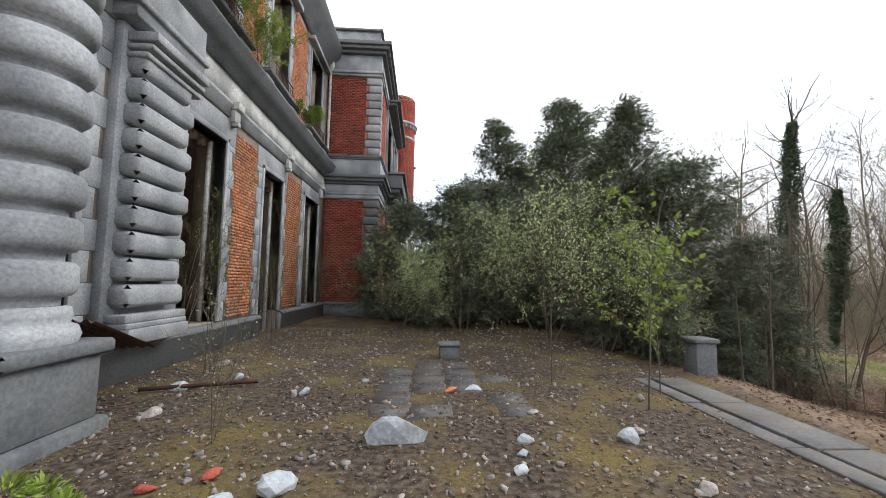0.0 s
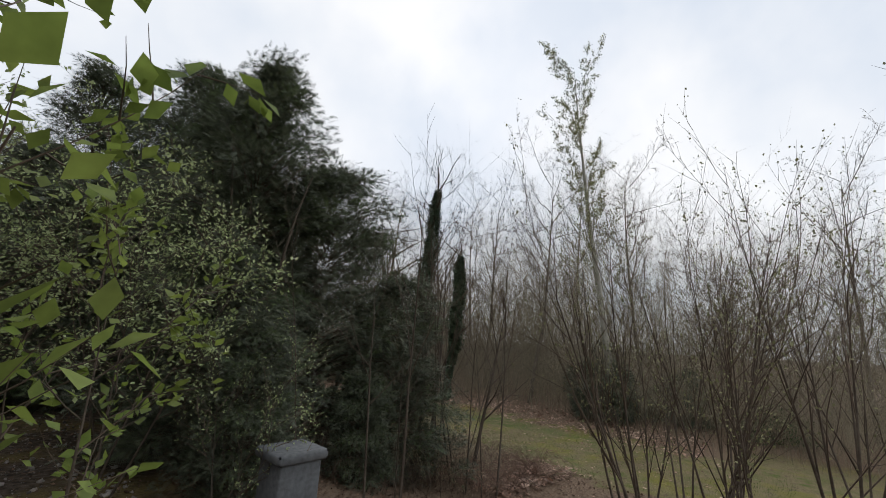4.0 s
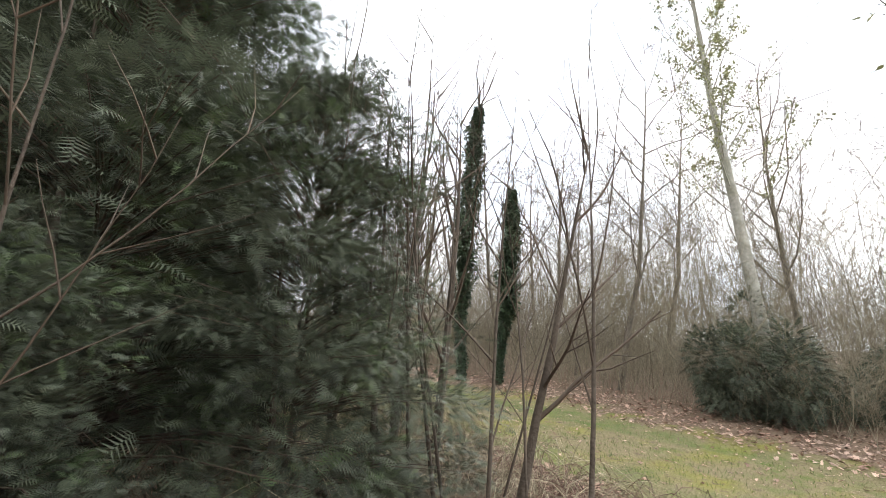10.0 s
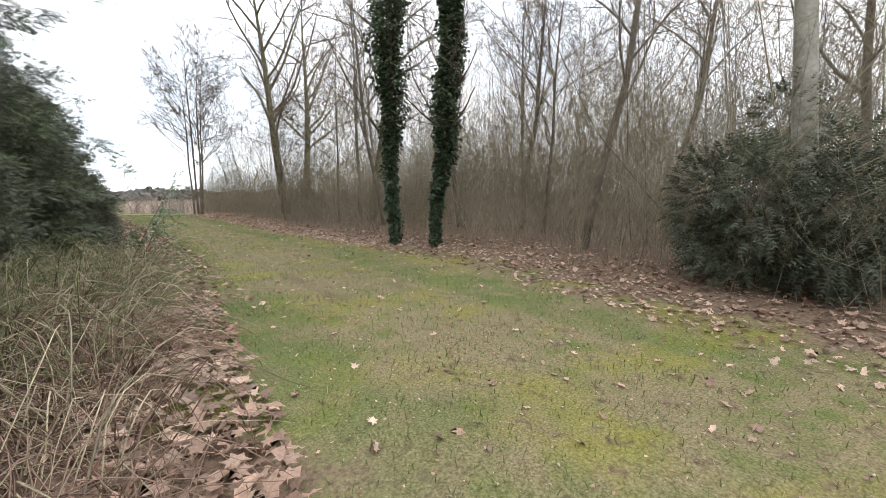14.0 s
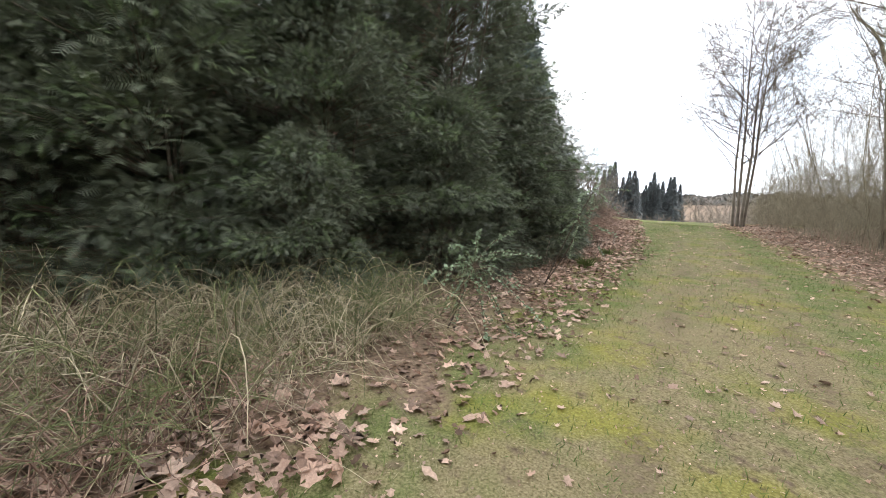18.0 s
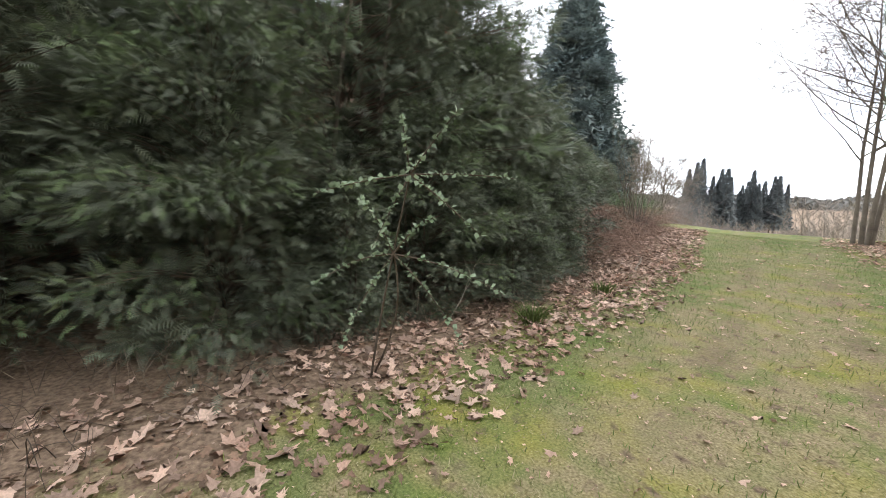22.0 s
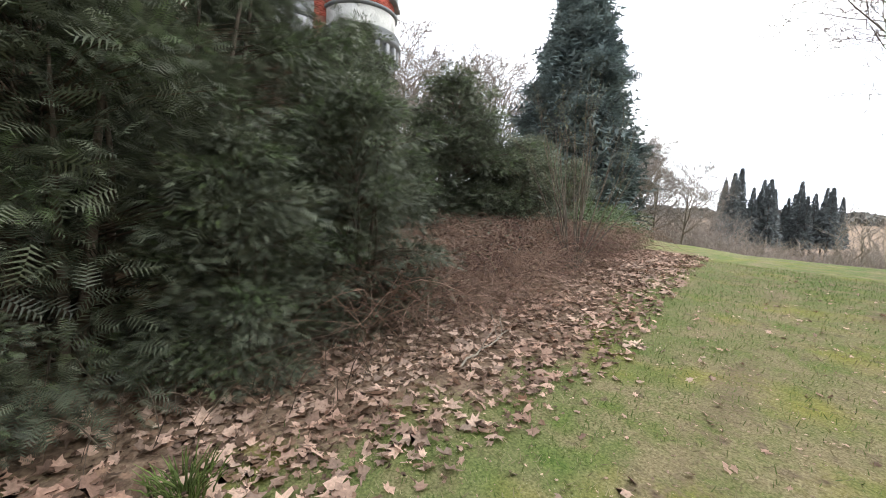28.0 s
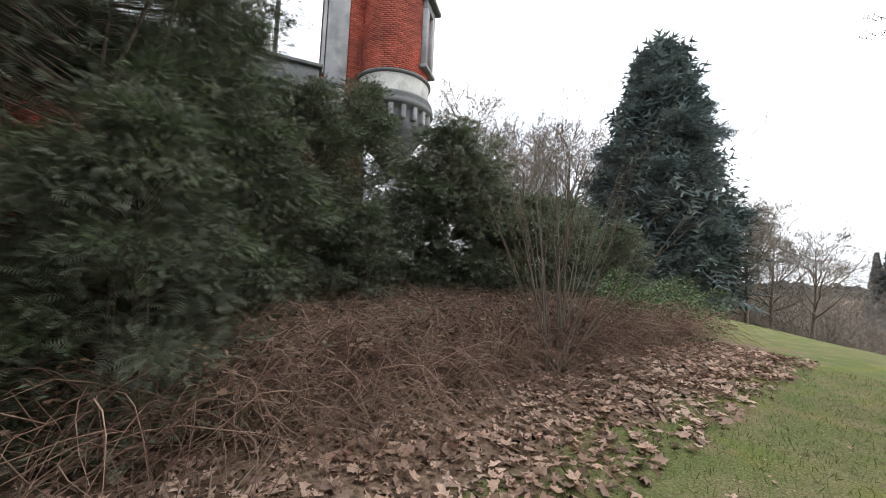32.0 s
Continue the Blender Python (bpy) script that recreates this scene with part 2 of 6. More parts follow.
M_STONE = mat("blue_stone", (0.26, 0.27, 0.285), (0.4, 0.41, 0.42), 1.5, 30, 0.8, 0.25, vary=0.08, dirt=(0.09, 0.095, 0.1), dirt_scale=0.9)
M_STONE_DARK = mat("weathered_dark_stone", (0.11, 0.118, 0.125), (0.22, 0.225, 0.23), 1.2, 25, 0.85, 0.3, vary=0.1, dirt=(0.05, 0.055, 0.05))
M_STONE_PALE = mat("pale_lime_render", (0.44, 0.44, 0.42), (0.58, 0.58, 0.55), 1.4, 25, 0.85, 0.25, dirt=(0.2, 0.2, 0.19), dirt_scale=1.6)
M_BRICK_ORANGE = mat("orange_brick", (0.40, 0.135, 0.06), (0.48, 0.19, 0.09), 2.0, 60, 0.9, 0.4, vary=0.25, piece=0.25, dirt=(0.3, 0.16, 0.1))
M_BRICK_RED = mat("dark_red_brick", (0.25, 0.052, 0.035), (0.36, 0.09, 0.06), 1.0, 60, 0.9, 0.4, vary=0.25, piece=0.22, dirt=(0.12, 0.045, 0.035), dirt_scale=0.7)
M_MORTAR = mat("lime_mortar", (0.34, 0.29, 0.24), (0.26, 0.2, 0.16), 2.5, 50, 0.95, 0.4)
M_MORTAR_RED = mat("stained_mortar", (0.3, 0.14, 0.1), (0.22, 0.09, 0.065), 1.5, 50, 0.95, 0.4)
M_RUIN = mat("burnt_inner_brick", (0.16, 0.1, 0.075), (0.27, 0.19, 0.145), 1.5, 18, 0.95, 0.6, vary=0.35, dirt=(0.28, 0.22, 0.17), dirt_scale=0.5, dirt_amount=0.6)
M_RUST = mat("rusty_iron", (0.05, 0.028, 0.024), (0.1, 0.045, 0.03), 6, 60, 0.7, 0.4, metal=0.3)
M_PAINT_WHITE = mat("peeling_white_paint", (0.62, 0.62, 0.6), (0.5, 0.5, 0.48), 5, 30, 0.8, 0.5, dirt=(0.24, 0.22, 0.2), dirt_scale=6)
M_SLATE = mat("wet_slate_paving", (0.07, 0.07, 0.072), (0.125, 0.122, 0.12), 2, 25, 0.78, 0.25, piece=0.15, dirt=(0.12, 0.09, 0.06), dirt_scale=2.5, spec=0.5)
M_ROCK = mat("pale_limestone", (0.3, 0.33, 0.36), (0.46, 0.48, 0.5), 4, 25, 0.85, 0.5, vary=0.2, piece=0.2, dirt=(0.17, 0.17, 0.16), dirt_scale=5)
M_RUBBLE = mat("rubble_chips", (0.16, 0.14, 0.125), (0.3, 0.27, 0.25), 8, 40, 0.9, 0.4, vary=0.6)
M_LEAF_DRY = mat("dry_plane_leaf", (0.36, 0.225, 0.165), (0.56, 0.41, 0.32), 1.5, 60, 0.8, 0.2, vary=0.5, through_light=0.15)
M_LEAF_OLD = mat("old_leaf_litter", (0.12, 0.075, 0.05), (0.24, 0.155, 0.105), 2.0, 60, 0.85, 0.2, vary=0.5, through_light=0.1)
M_YEW = mat("yew_needles", (0.09, 0.105, 0.068), (0.14, 0.16, 0.105), 0.8, 8, 0.5, 0.0, vary=0.62, through_light=0.26, spec=0.45)
# Paler copy of the yew green with sunlight painted in; also colours green shrubs.
M_YEW_PALE = mat("sunlit_yew_needles", (0.1, 0.145, 0.065), (0.15, 0.195, 0.09), 0.8, 8, 0.55, 0.0, vary=0.5, through_light=0.25)
M_LAUREL = mat("laurel_leaves", (0.045, 0.075, 0.03), (0.08, 0.12, 0.05), 1.0, 10, 0.7, 0.0, vary=0.5, through_light=0.2, spec=0.15)
M_SEQUOIA = mat("sequoia_foliage", (0.095, 0.128, 0.13), (0.15, 0.185, 0.175), 0.3, 4, 0.65, 0.0, vary=0.5, through_light=0.15)
# Spruce green lightened to blue-grey: distance haze is mixed into the colour.
M_SPRUCE = mat("hazed_spruce_foliage", (0.11, 0.125, 0.128), (0.15, 0.165, 0.165), 0.1, 2, 0.8, 0.0, vary=0.4, through_light=0.3)
M_BARK = mat("grey_brown_bark", (0.085, 0.066, 0.05), (0.15, 0.12, 0.092), 3, 40, 0.9, 0.6)
M_BARK_PALE = mat("pale_grey_bark", (0.15, 0.125, 0.1), (0.24, 0.205, 0.165), 3, 40, 0.9, 0.5)
# Paler mist tone for far twigs: haze painted into the bark colour.
M_TWIG_HAZE = mat("hazed_distant_twigs", (0.21, 0.18, 0.155), (0.29, 0.25, 0.215), 0.2, 4, 0.9, 0.0, vary=0.3)
# Horizon foliage paled; the air's haze is part of this base colour.
M_HAZE = mat("hazed_distant_wood", (0.1, 0.1, 0.095), (0.16, 0.15, 0.135), 0.02, 0.5, 0.9, 0.0, vary=0.25)
M_BARK_GREEN = mat("algae_covered_bark", (0.1, 0.095, 0.05), (0.17, 0.15, 0.085), 2, 30, 0.9, 0.5)
M_TWIG = mat("bare_twigs", (0.1, 0.076, 0.055), (0.165, 0.125, 0.092), 1.0, 20, 0.85, 0.0, vary=0.35)
# Olive-brown twigs, lightened so the colour itself carries the wood's hazy look.
M_TWIG_FAR = mat("hazed_bare_wood", (0.25, 0.215, 0.15), (0.37, 0.325, 0.235), 0.25, 5, 0.9, 0.0, vary=0.35)
M_BIRCH = mat("pale_poplar_bark", (0.34, 0.32, 0.27), (0.45, 0.43, 0.37), 2, 18, 0.8, 0.3, dirt=(0.2, 0.2, 0.13), dirt_scale=3)
M_LEAF_YOUNG = mat("young_spring_leaf", (0.17, 0.24, 0.05), (0.26, 0.32, 0.075), 2.0, 20, 0.6, 0.0, vary=0.3, through_light=0.45)
M_LEAF_GREY = mat("silvery_willow_leaf", (0.34, 0.42, 0.18), (0.48, 0.55, 0.29), 2.0, 20, 0.6, 0.0, vary=0.4, through_light=0.5)
M_LEAF_SAGE = mat("pale_sage_leaf", (0.22, 0.29, 0.18), (0.33, 0.41, 0.27), 2.0, 20, 0.55, 0.0, vary=0.35, through_light=0.35)
M_BUD = mat("pale_green_buds", (0.26, 0.27, 0.13), (0.34, 0.34, 0.18), 2.0, 20, 0.7, 0.0, vary=0.4, through_light=0.3)
M_IVY = mat("ivy_leaves", (0.05, 0.078, 0.042), (0.085, 0.12, 0.062), 1.0, 10, 0.45, 0.0, vary=0.5, through_light=0.12, spec=0.4)
M_BRAMBLE = mat("dead_bramble_canes", (0.15, 0.088, 0.066), (0.32, 0.215, 0.16), 1.0, 20, 0.85, 0.0, vary=0.45)
M_STRAW = mat("dead_grass_straw", (0.32, 0.27, 0.17), (0.5, 0.43, 0.3), 1.0, 20, 0.85, 0.0, vary=0.4, through_light=0.15)
M_BROOM = mat("green_broom_stems", (0.13, 0.15, 0.06), (0.2, 0.2, 0.095), 1.0, 20, 0.8, 0.0, vary=0.4)
M_GRASS_DRY = mat("dry_meadow_grass", (0.27, 0.23, 0.13), (0.38, 0.33, 0.2), 0.7, 12, 0.8, 0.0, vary=0.3, through_light=0.25)
M_GRASS = mat("meadow_grass", (0.1, 0.17, 0.04), (0.21, 0.235, 0.075), 0.7, 12, 0.7, 0.0, vary=0.4, through_light=0.25)
M_FERN = mat("bright_tuft", (0.17, 0.26, 0.03), (0.25, 0.34, 0.06), 2.0, 20, 0.6, 0.0, vary=0.35, through_light=0.3)


def ground_material():
    m = bpy.data.materials.new("park_ground")
    m.use_nodes = True
    n, l = m.node_tree.nodes, m.node_tree.links
    b = n["Principled BSDF"]
    tc = n.new("ShaderNodeTexCoord")
    at = n.new("ShaderNodeAttribute")
    at.attribute_name = "cover"
    sep = n.new("ShaderNodeSeparateColor")
    l.new(at.outputs["Color"], sep.inputs["Color"])
    def noise_of(s, d=5.0):
        t = n.new("ShaderNodeTexNoise")
        t.inputs["Scale"].default_value, t.inputs["Detail"].default_value = s, d
        l.new(tc.outputs["Object"], t.inputs["Vector"])
        return t.outputs["Fac"]
    def two(fac, c1, c2, lo=0.35, hi=0.65):
        r = n.new("ShaderNodeMapRange")
        r.inputs["From Min"].default_value, r.inputs["From Max"].default_value = lo, hi
        l.new(fac, r.inputs["Value"])
        x = n.new("ShaderNodeMix")
        x.data_type = "RGBA"
        l.new(r.outputs["Result"], x.inputs["Factor"])
        for s, c in (("A", c1), ("B", c2)):
            if isinstance(c, tuple):
                x.inputs[s].default_value = (*c, 1)
            else:
                l.new(c, x.inputs[s])
        return x.outputs["Result"]
    big, mid, fine, grit = noise_of(0.55), noise_of(3.5), noise_of(26.0, 8), noise_of(110.0, 3)
    soil = two(fine, (0.075, 0.052, 0.034), (0.19, 0.14, 0.095))
    litter = two(fine, (0.11, 0.075, 0.052), (0.3, 0.215, 0.15), 0.3, 0.7)
    patch = noise_of(1.3, 6)
    tuftn = noise_of(60.0, 6)
    green = two(tuftn, (0.055, 0.09, 0.02), (0.17, 0.2, 0.055), 0.3, 0.7)
    straw = two(tuftn, (0.12, 0.095, 0.045), (0.33, 0.275, 0.16), 0.3, 0.7)
    yellow = two(tuftn, (0.15, 0.14, 0.03), (0.3, 0.28, 0.07), 0.3, 0.7)
    meadow = two(mid, green, straw, 0.3, 0.56)
    meadow = two(big, meadow, straw, 0.45, 0.68)
    meadow = two(patch, meadow, yellow, 0.5, 0.72)
    meadow = two(noise_of(7.0, 7), meadow, soil, 0.58, 0.72)
    x = n.new("ShaderNodeMix")
    x.data_type = "RGBA"
    lush = n.new("ShaderNodeMath")
    lush.operation = "MULTIPLY"
    l.new(at.outputs["Alpha"], lush.inputs[0])
    lr = n.new("ShaderNodeMapRange")
    lr.inputs["From Min"].default_value, lr.inputs["From Max"].default_value = 0.34, 0.56
    l.new(noise_of(2.2, 7), lr.inputs["Value"])
    l.new(lr.outputs["Result"], lush.inputs[1])
    l.new(lush.outputs["Value"], x.inputs["Factor"])
    l.new(meadow, x.inputs["A"])
    l.new(two(tuftn, (0.045, 0.085, 0.018), (0.14, 0.195, 0.05), 0.3, 0.7), x.inputs["B"])
    meadow = two(grit, x.outputs["Result"], (0.42, 0.38, 0.3), 0.68, 0.76)
    moss = two(fine, (0.1, 0.078, 0.032), (0.21, 0.16, 0.058))
    gravel = two(noise_of(14.0, 9), (0.04, 0.03, 0.023), (0.15, 0.12, 0.095), 0.4, 0.7)
    terr = two(noise_of(0.9, 7), gravel, moss, 0.47, 0.63)
    terr = two(fine, terr, (0.09, 0.06, 0.04), 0.52, 0.68)
    terr = two(grit, terr, (0.3, 0.28, 0.26), 0.68, 0.76)
    def over(a, c, ch):
        x = n.new("ShaderNodeMix")
        x.data_type = "RGBA"
        s = n.new("ShaderNodeMath")
        s.operation = "MULTIPLY_ADD"
        l.new(fine, s.inputs[0])
        s.inputs[1].default_value = 0.9
        s.inputs[2].default_value = -0.45
        ad = n.new("ShaderNodeMath")
        l.new(sep.outputs[ch], ad.inputs[0])
        l.new(s.outputs["Value"], ad.inputs[1])
        r = n.new("ShaderNodeMapRange")
        r.inputs["From Min"].default_value, r.inputs["From Max"].default_value = 0.3, 0.7
        l.new(ad.outputs["Value"], r.inputs["Value"])
        l.new(r.outputs["Result"], x.inputs["Factor"])
        l.new(a, x.inputs["A"])
        l.new(c, x.inputs["B"])
        return x.outputs["Result"]
    col = over(over(over(litter, meadow, "Red"), soil, "Green"), terr, "Blue")
    sh = n.new("ShaderNodeMapRange")
    sh.inputs["To Min"].default_value, sh.inputs["To Max"].default_value = 0.7, 1.25
    l.new(grit, sh.inputs["Value"])
    x = n.new("ShaderNodeMix")
    x.data_type, x.blend_type = "RGBA", "MULTIPLY"
    x.inputs["Factor"].default_value = 1.0
    l.new(col, x.inputs["A"])
    l.new(sh.outputs["Result"], x.inputs["B"])
    l.new(x.outputs["Result"], b.inputs["Base Color"])
    b.inputs["Roughness"].default_value = 0.95
    b.inputs["Specular IOR Level"].default_value = 0.15
    bp = n.new("ShaderNodeBump")
    bp.inputs["Strength"].default_value, bp.inputs["Distance"].default_value = 0.6, 0.025
    l.new(fine, bp.inputs["Height"])
    l.new(bp.outputs["Normal"], b.inputs["Normal"])
    return m


# ---- objects ----
def thing(name, label, category, x=0.0, y=0.0, z=0.0, group="", kind=""):
    ob = new(name)
    ob.location = (x, y, z)
    ob.empty_display_size = 0.2
    return tagged(ob, label, category, group, kind)


def solid(name, me, material, label="", category="", group="", kind="", soft=False):
    """A top-level thing that is one mesh."""
    me.materials.append(material)
    if soft:
        me.polygons.foreach_set("use_smooth", np.ones(len(me.polygons), bool))
    return tagged(new(name, me), label, category, group, kind)


def part(name, me, material, parent, label="", kind="", soft=False):
    """One mesh, given in the world's metres, under a thing or a part."""
    me.materials.append(material)
    if soft:
        me.polygons.foreach_set("use_smooth", np.ones(len(me.polygons), bool))
    ob = new(name, me)
    ob.parent = parent
    m, p = Matrix.Identity(4), parent
    while p is not None:
        m = Matrix.Translation(p.location) @ m
        p = p.parent
    ob.matrix_parent_inverse = m.inverted()
    if label:
        ob["label"] = label
    if kind:
        ob["kind"] = kind
    return ob


def box_part(name, parent, material, dims, cut=0.0, label=""):
    b = Buf()
    b.box(*dims, cut)
    return part(name, b.mesh(name), material, parent, label)


# ---- the ground: one sheet from the terrace to the horizon ----
def axis_steps(lo, hi, fine_lo, fine_hi, step):
    inner = np.arange(fine_lo, fine_hi + 1e-6, step)
    out, s, v = [], step * 1.35, fine_hi
    while v < hi:
        v += s
        s *= 1.3
        out.append(min(v, hi))
    low, s, v = [], step * 1.35, fine_lo
    while v > lo:
        v -= s
        s *= 1.3
        low.append(max(v, lo))
    return np.array(low[::-1] + list(inner) + out)


GXS, GYS = axis_steps(-900, 900, -5, 19, 0.16), axis_steps(-600, 1200, -1, 37, 0.18)
gx, gy = np.meshgrid(GXS, GYS)
gh = ground_z(gx, gy)
gv = np.stack([gx, gy, gh], -1).reshape(-1, 3)
ni, nj = len(GYS), len(GXS)
ii, jj = np.meshgrid(np.arange(ni - 1), np.arange(nj - 1), indexing="ij")
gf = np.stack([ii * nj + jj, ii * nj + jj + 1, (ii + 1) * nj + jj + 1, (ii + 1) * nj + jj], -1).reshape(-1, 4)
g_mesh = arrays_mesh("ground", gv, gf)


def cover_of(x, y):
    """Shares of meadow, bare soil and terrace rubble."""
    wob = bumps(x * 1.7, y * 1.3) * 0.4 + 0.25 * np.sin(y * 5.1 + x * 3.3)
    grass = smooth(-0.5, 0.35, x - left_edge(y) - wob) * smooth(-0.5, 0.4, right_edge(y) + wob - x)
    grass = np.maximum(grass, smooth(34, 37, y) * smooth(-1, 1, x - (7.2 - 0.8 * (y - 34))))
    grass = grass * (1 - smooth(55, 75, y))
    grass = np.maximum(grass, smooth(10.5, 13, x) * (1 - smooth(4.0, 6.5, y)) * smooth(-14, -6, y) * (1 - smooth(17, 20, x)))
    d = np.abs(np.abs(x - track_x(y)) - 0.56)
    rut = (1 - smooth(0.04, 0.4, d)) * (1 - smooth(30, 36, y)) * smooth(9, 13, y) * (0.36 + 0.22 * bumps(x * 0.6, y * 2.1))
    bare = np.clip(rut + 0.5 * np.exp(-((x - 14.2) / 1.6) ** 2 - ((y - 7.2) / 1.2) ** 2), 0, 1)
    terrace = (1 - smooth(3.9, 5.2, x)) * (1 - smooth(30, 34, y))
    side = x - track_x(y)
    lush = (smooth(-2.9, -2.2, side + wob) * (1 - smooth(-1.5, -0.9, side + wob)) + smooth(0.8, 1.1, side) * (1 - smooth(1.5, 2.2, side + wob))) * smooth(6, 11, y)
    lush = np.clip(np.maximum(lush * 0.65, 0.8 * smooth(24, 34, y) * (1 - 0.6 * bare) * (0.75 + 0.25 * bumps(x * 2, y))), 0, 1) * grass
    return grass, bare, terrace, lush


cg, cb, ct, cl_ = cover_of(gx, gy)
ca = g_mesh.color_attributes.new("cover", "FLOAT_COLOR", "POINT")
ca.data.foreach_set("color", np.stack([cg, cb, ct, cl_], -1).astype(np.float32).ravel())
ground = solid("ground", g_mesh, ground_material(), "park ground of mossy terrace, leaf litter and worn grass track", "ground", kind="structure", soft=True)


# ---- the ruined mansion ----
def wall_cells(buf, along, face, depth, a0, a1, z0, z1, holes):
    """A thick wall with openings through it; along is x or y, face its outer plane, depth its thickness (signed)."""
    edges = sorted({a0, a1, *(h[0] for h in holes), *(h[1] for h in holes)})
    lo, hi = sorted((face, face - depth))
    for s, e in zip(edges, edges[1:]):
        mid = (s + e) / 2
        cuts = sorted((h[2], h[3]) for h in holes if h[0] < mid < h[1])
        z = z0
        for c0, c1 in cuts + [(z1, z1)]:
            if c0 - z > 0.01:
                if along == "y":
                    buf.box(lo, hi, s, e, z, c0)
                else:
                    buf.box(s, e, lo, hi, z, c0)
            z = c1


rb = random.Random(7)


def bricks_y(buf, x, y0, y1, z0, z1, out=0.012, course=0.075, length=0.225, tooth=0.0):
    """Courses of bricks on a face that looks to +x."""
    k, z = 0, z0
    while z + course * 0.8 <= z1:
        dy = tooth * (1 if (k // 4) % 2 else 0)
        a, b = y0 - dy, y1 + dy
        y = a - (length / 2 if k % 2 else 0)
        while y < b - 0.02:
            s, e = max(y, a), min(y + length - 0.012, b)
            if e - s > 0.03:
                o = out + rb.uniform(-0.004, 0.004)
                buf.box(x - 0.02, x + o, s, e, z, min(z + course - 0.012, z1))
            y += length
        z += course
        k += 1


def bricks_x(buf, y, x0, x1, z0, z1, out=0.012, course=0.075, length=0.225, tooth=0.0):
    """The same on a face that looks to -y; tooth: every other group of courses ends further left."""
    k, z = 0, z0
    while z + course * 0.8 <= z1:
        b = x1 - tooth * (1 if (k // 5) % 2 else 0)
        x = x0 - (length / 2 if k % 2 else 0)
        while x < b - 0.02:
            s, e = max(x, x0), min(x + length - 0.012, b)
            if e - s > 0.03:
                buf.box(s, e, y - out - rb.uniform(-0.004, 0.004), y + 0.02, z, min(z + course - 0.012, z1))
            x += length
        z += course
        k += 1


GROUND_HOLES = [(3.6, 5.12, 0.55, 4.6), (7.2, 8.75, 0.58, 4.5), (10.85, 12.3, -0.3, 4.5), (14.6, 16.45, 0.58, 4.6)]
UPPER_HOLES = [(3.35, 4.75, 7.1, 10.3), (7.25, 8.75, 7.1, 10.3), (10.85, 12.3, 7.1, 10.3), (14.7, 16.3, 7.1, 10.3)]
b = Buf()
wall_cells(b, "y", FX, 0.6, -7.0, PY, -0.4, 12.3, GROUND_HOLES + UPPER_HOLES)
facade = solid("wall_facade", b.mesh("wall_facade"), M_MORTAR, "long ruined brick and stone facade with empty openings", "wall", kind="structure")

# plinth, in three stretches broken by the doorway
for y0, y1 in ((-7.0, 2.4), (3.45, 10.8), (12.35, PY)):
    b = Buf()
    b.sweep_y([(FX - 0.05, -0.35), (FX + 0.16, -0.35), (FX + 0.16, 0.42), (FX + 0.2, 0.45), (FX + 0.2, 0.5), (FX + 0.12, 0.56), (FX - 0.05, 0.56)], y0, y1)
    b.box(FX + 0.0, FX + 0.16, y0, y0 + 0.01, -0.3, 0.5)
    b.box(FX + 0.0, FX + 0.16, y1 - 0.01, y1, -0.3, 0.5)
    part("plinth", b.mesh("plinth"), M_STONE_DARK, facade, "dark stone plinth with a moulded top")

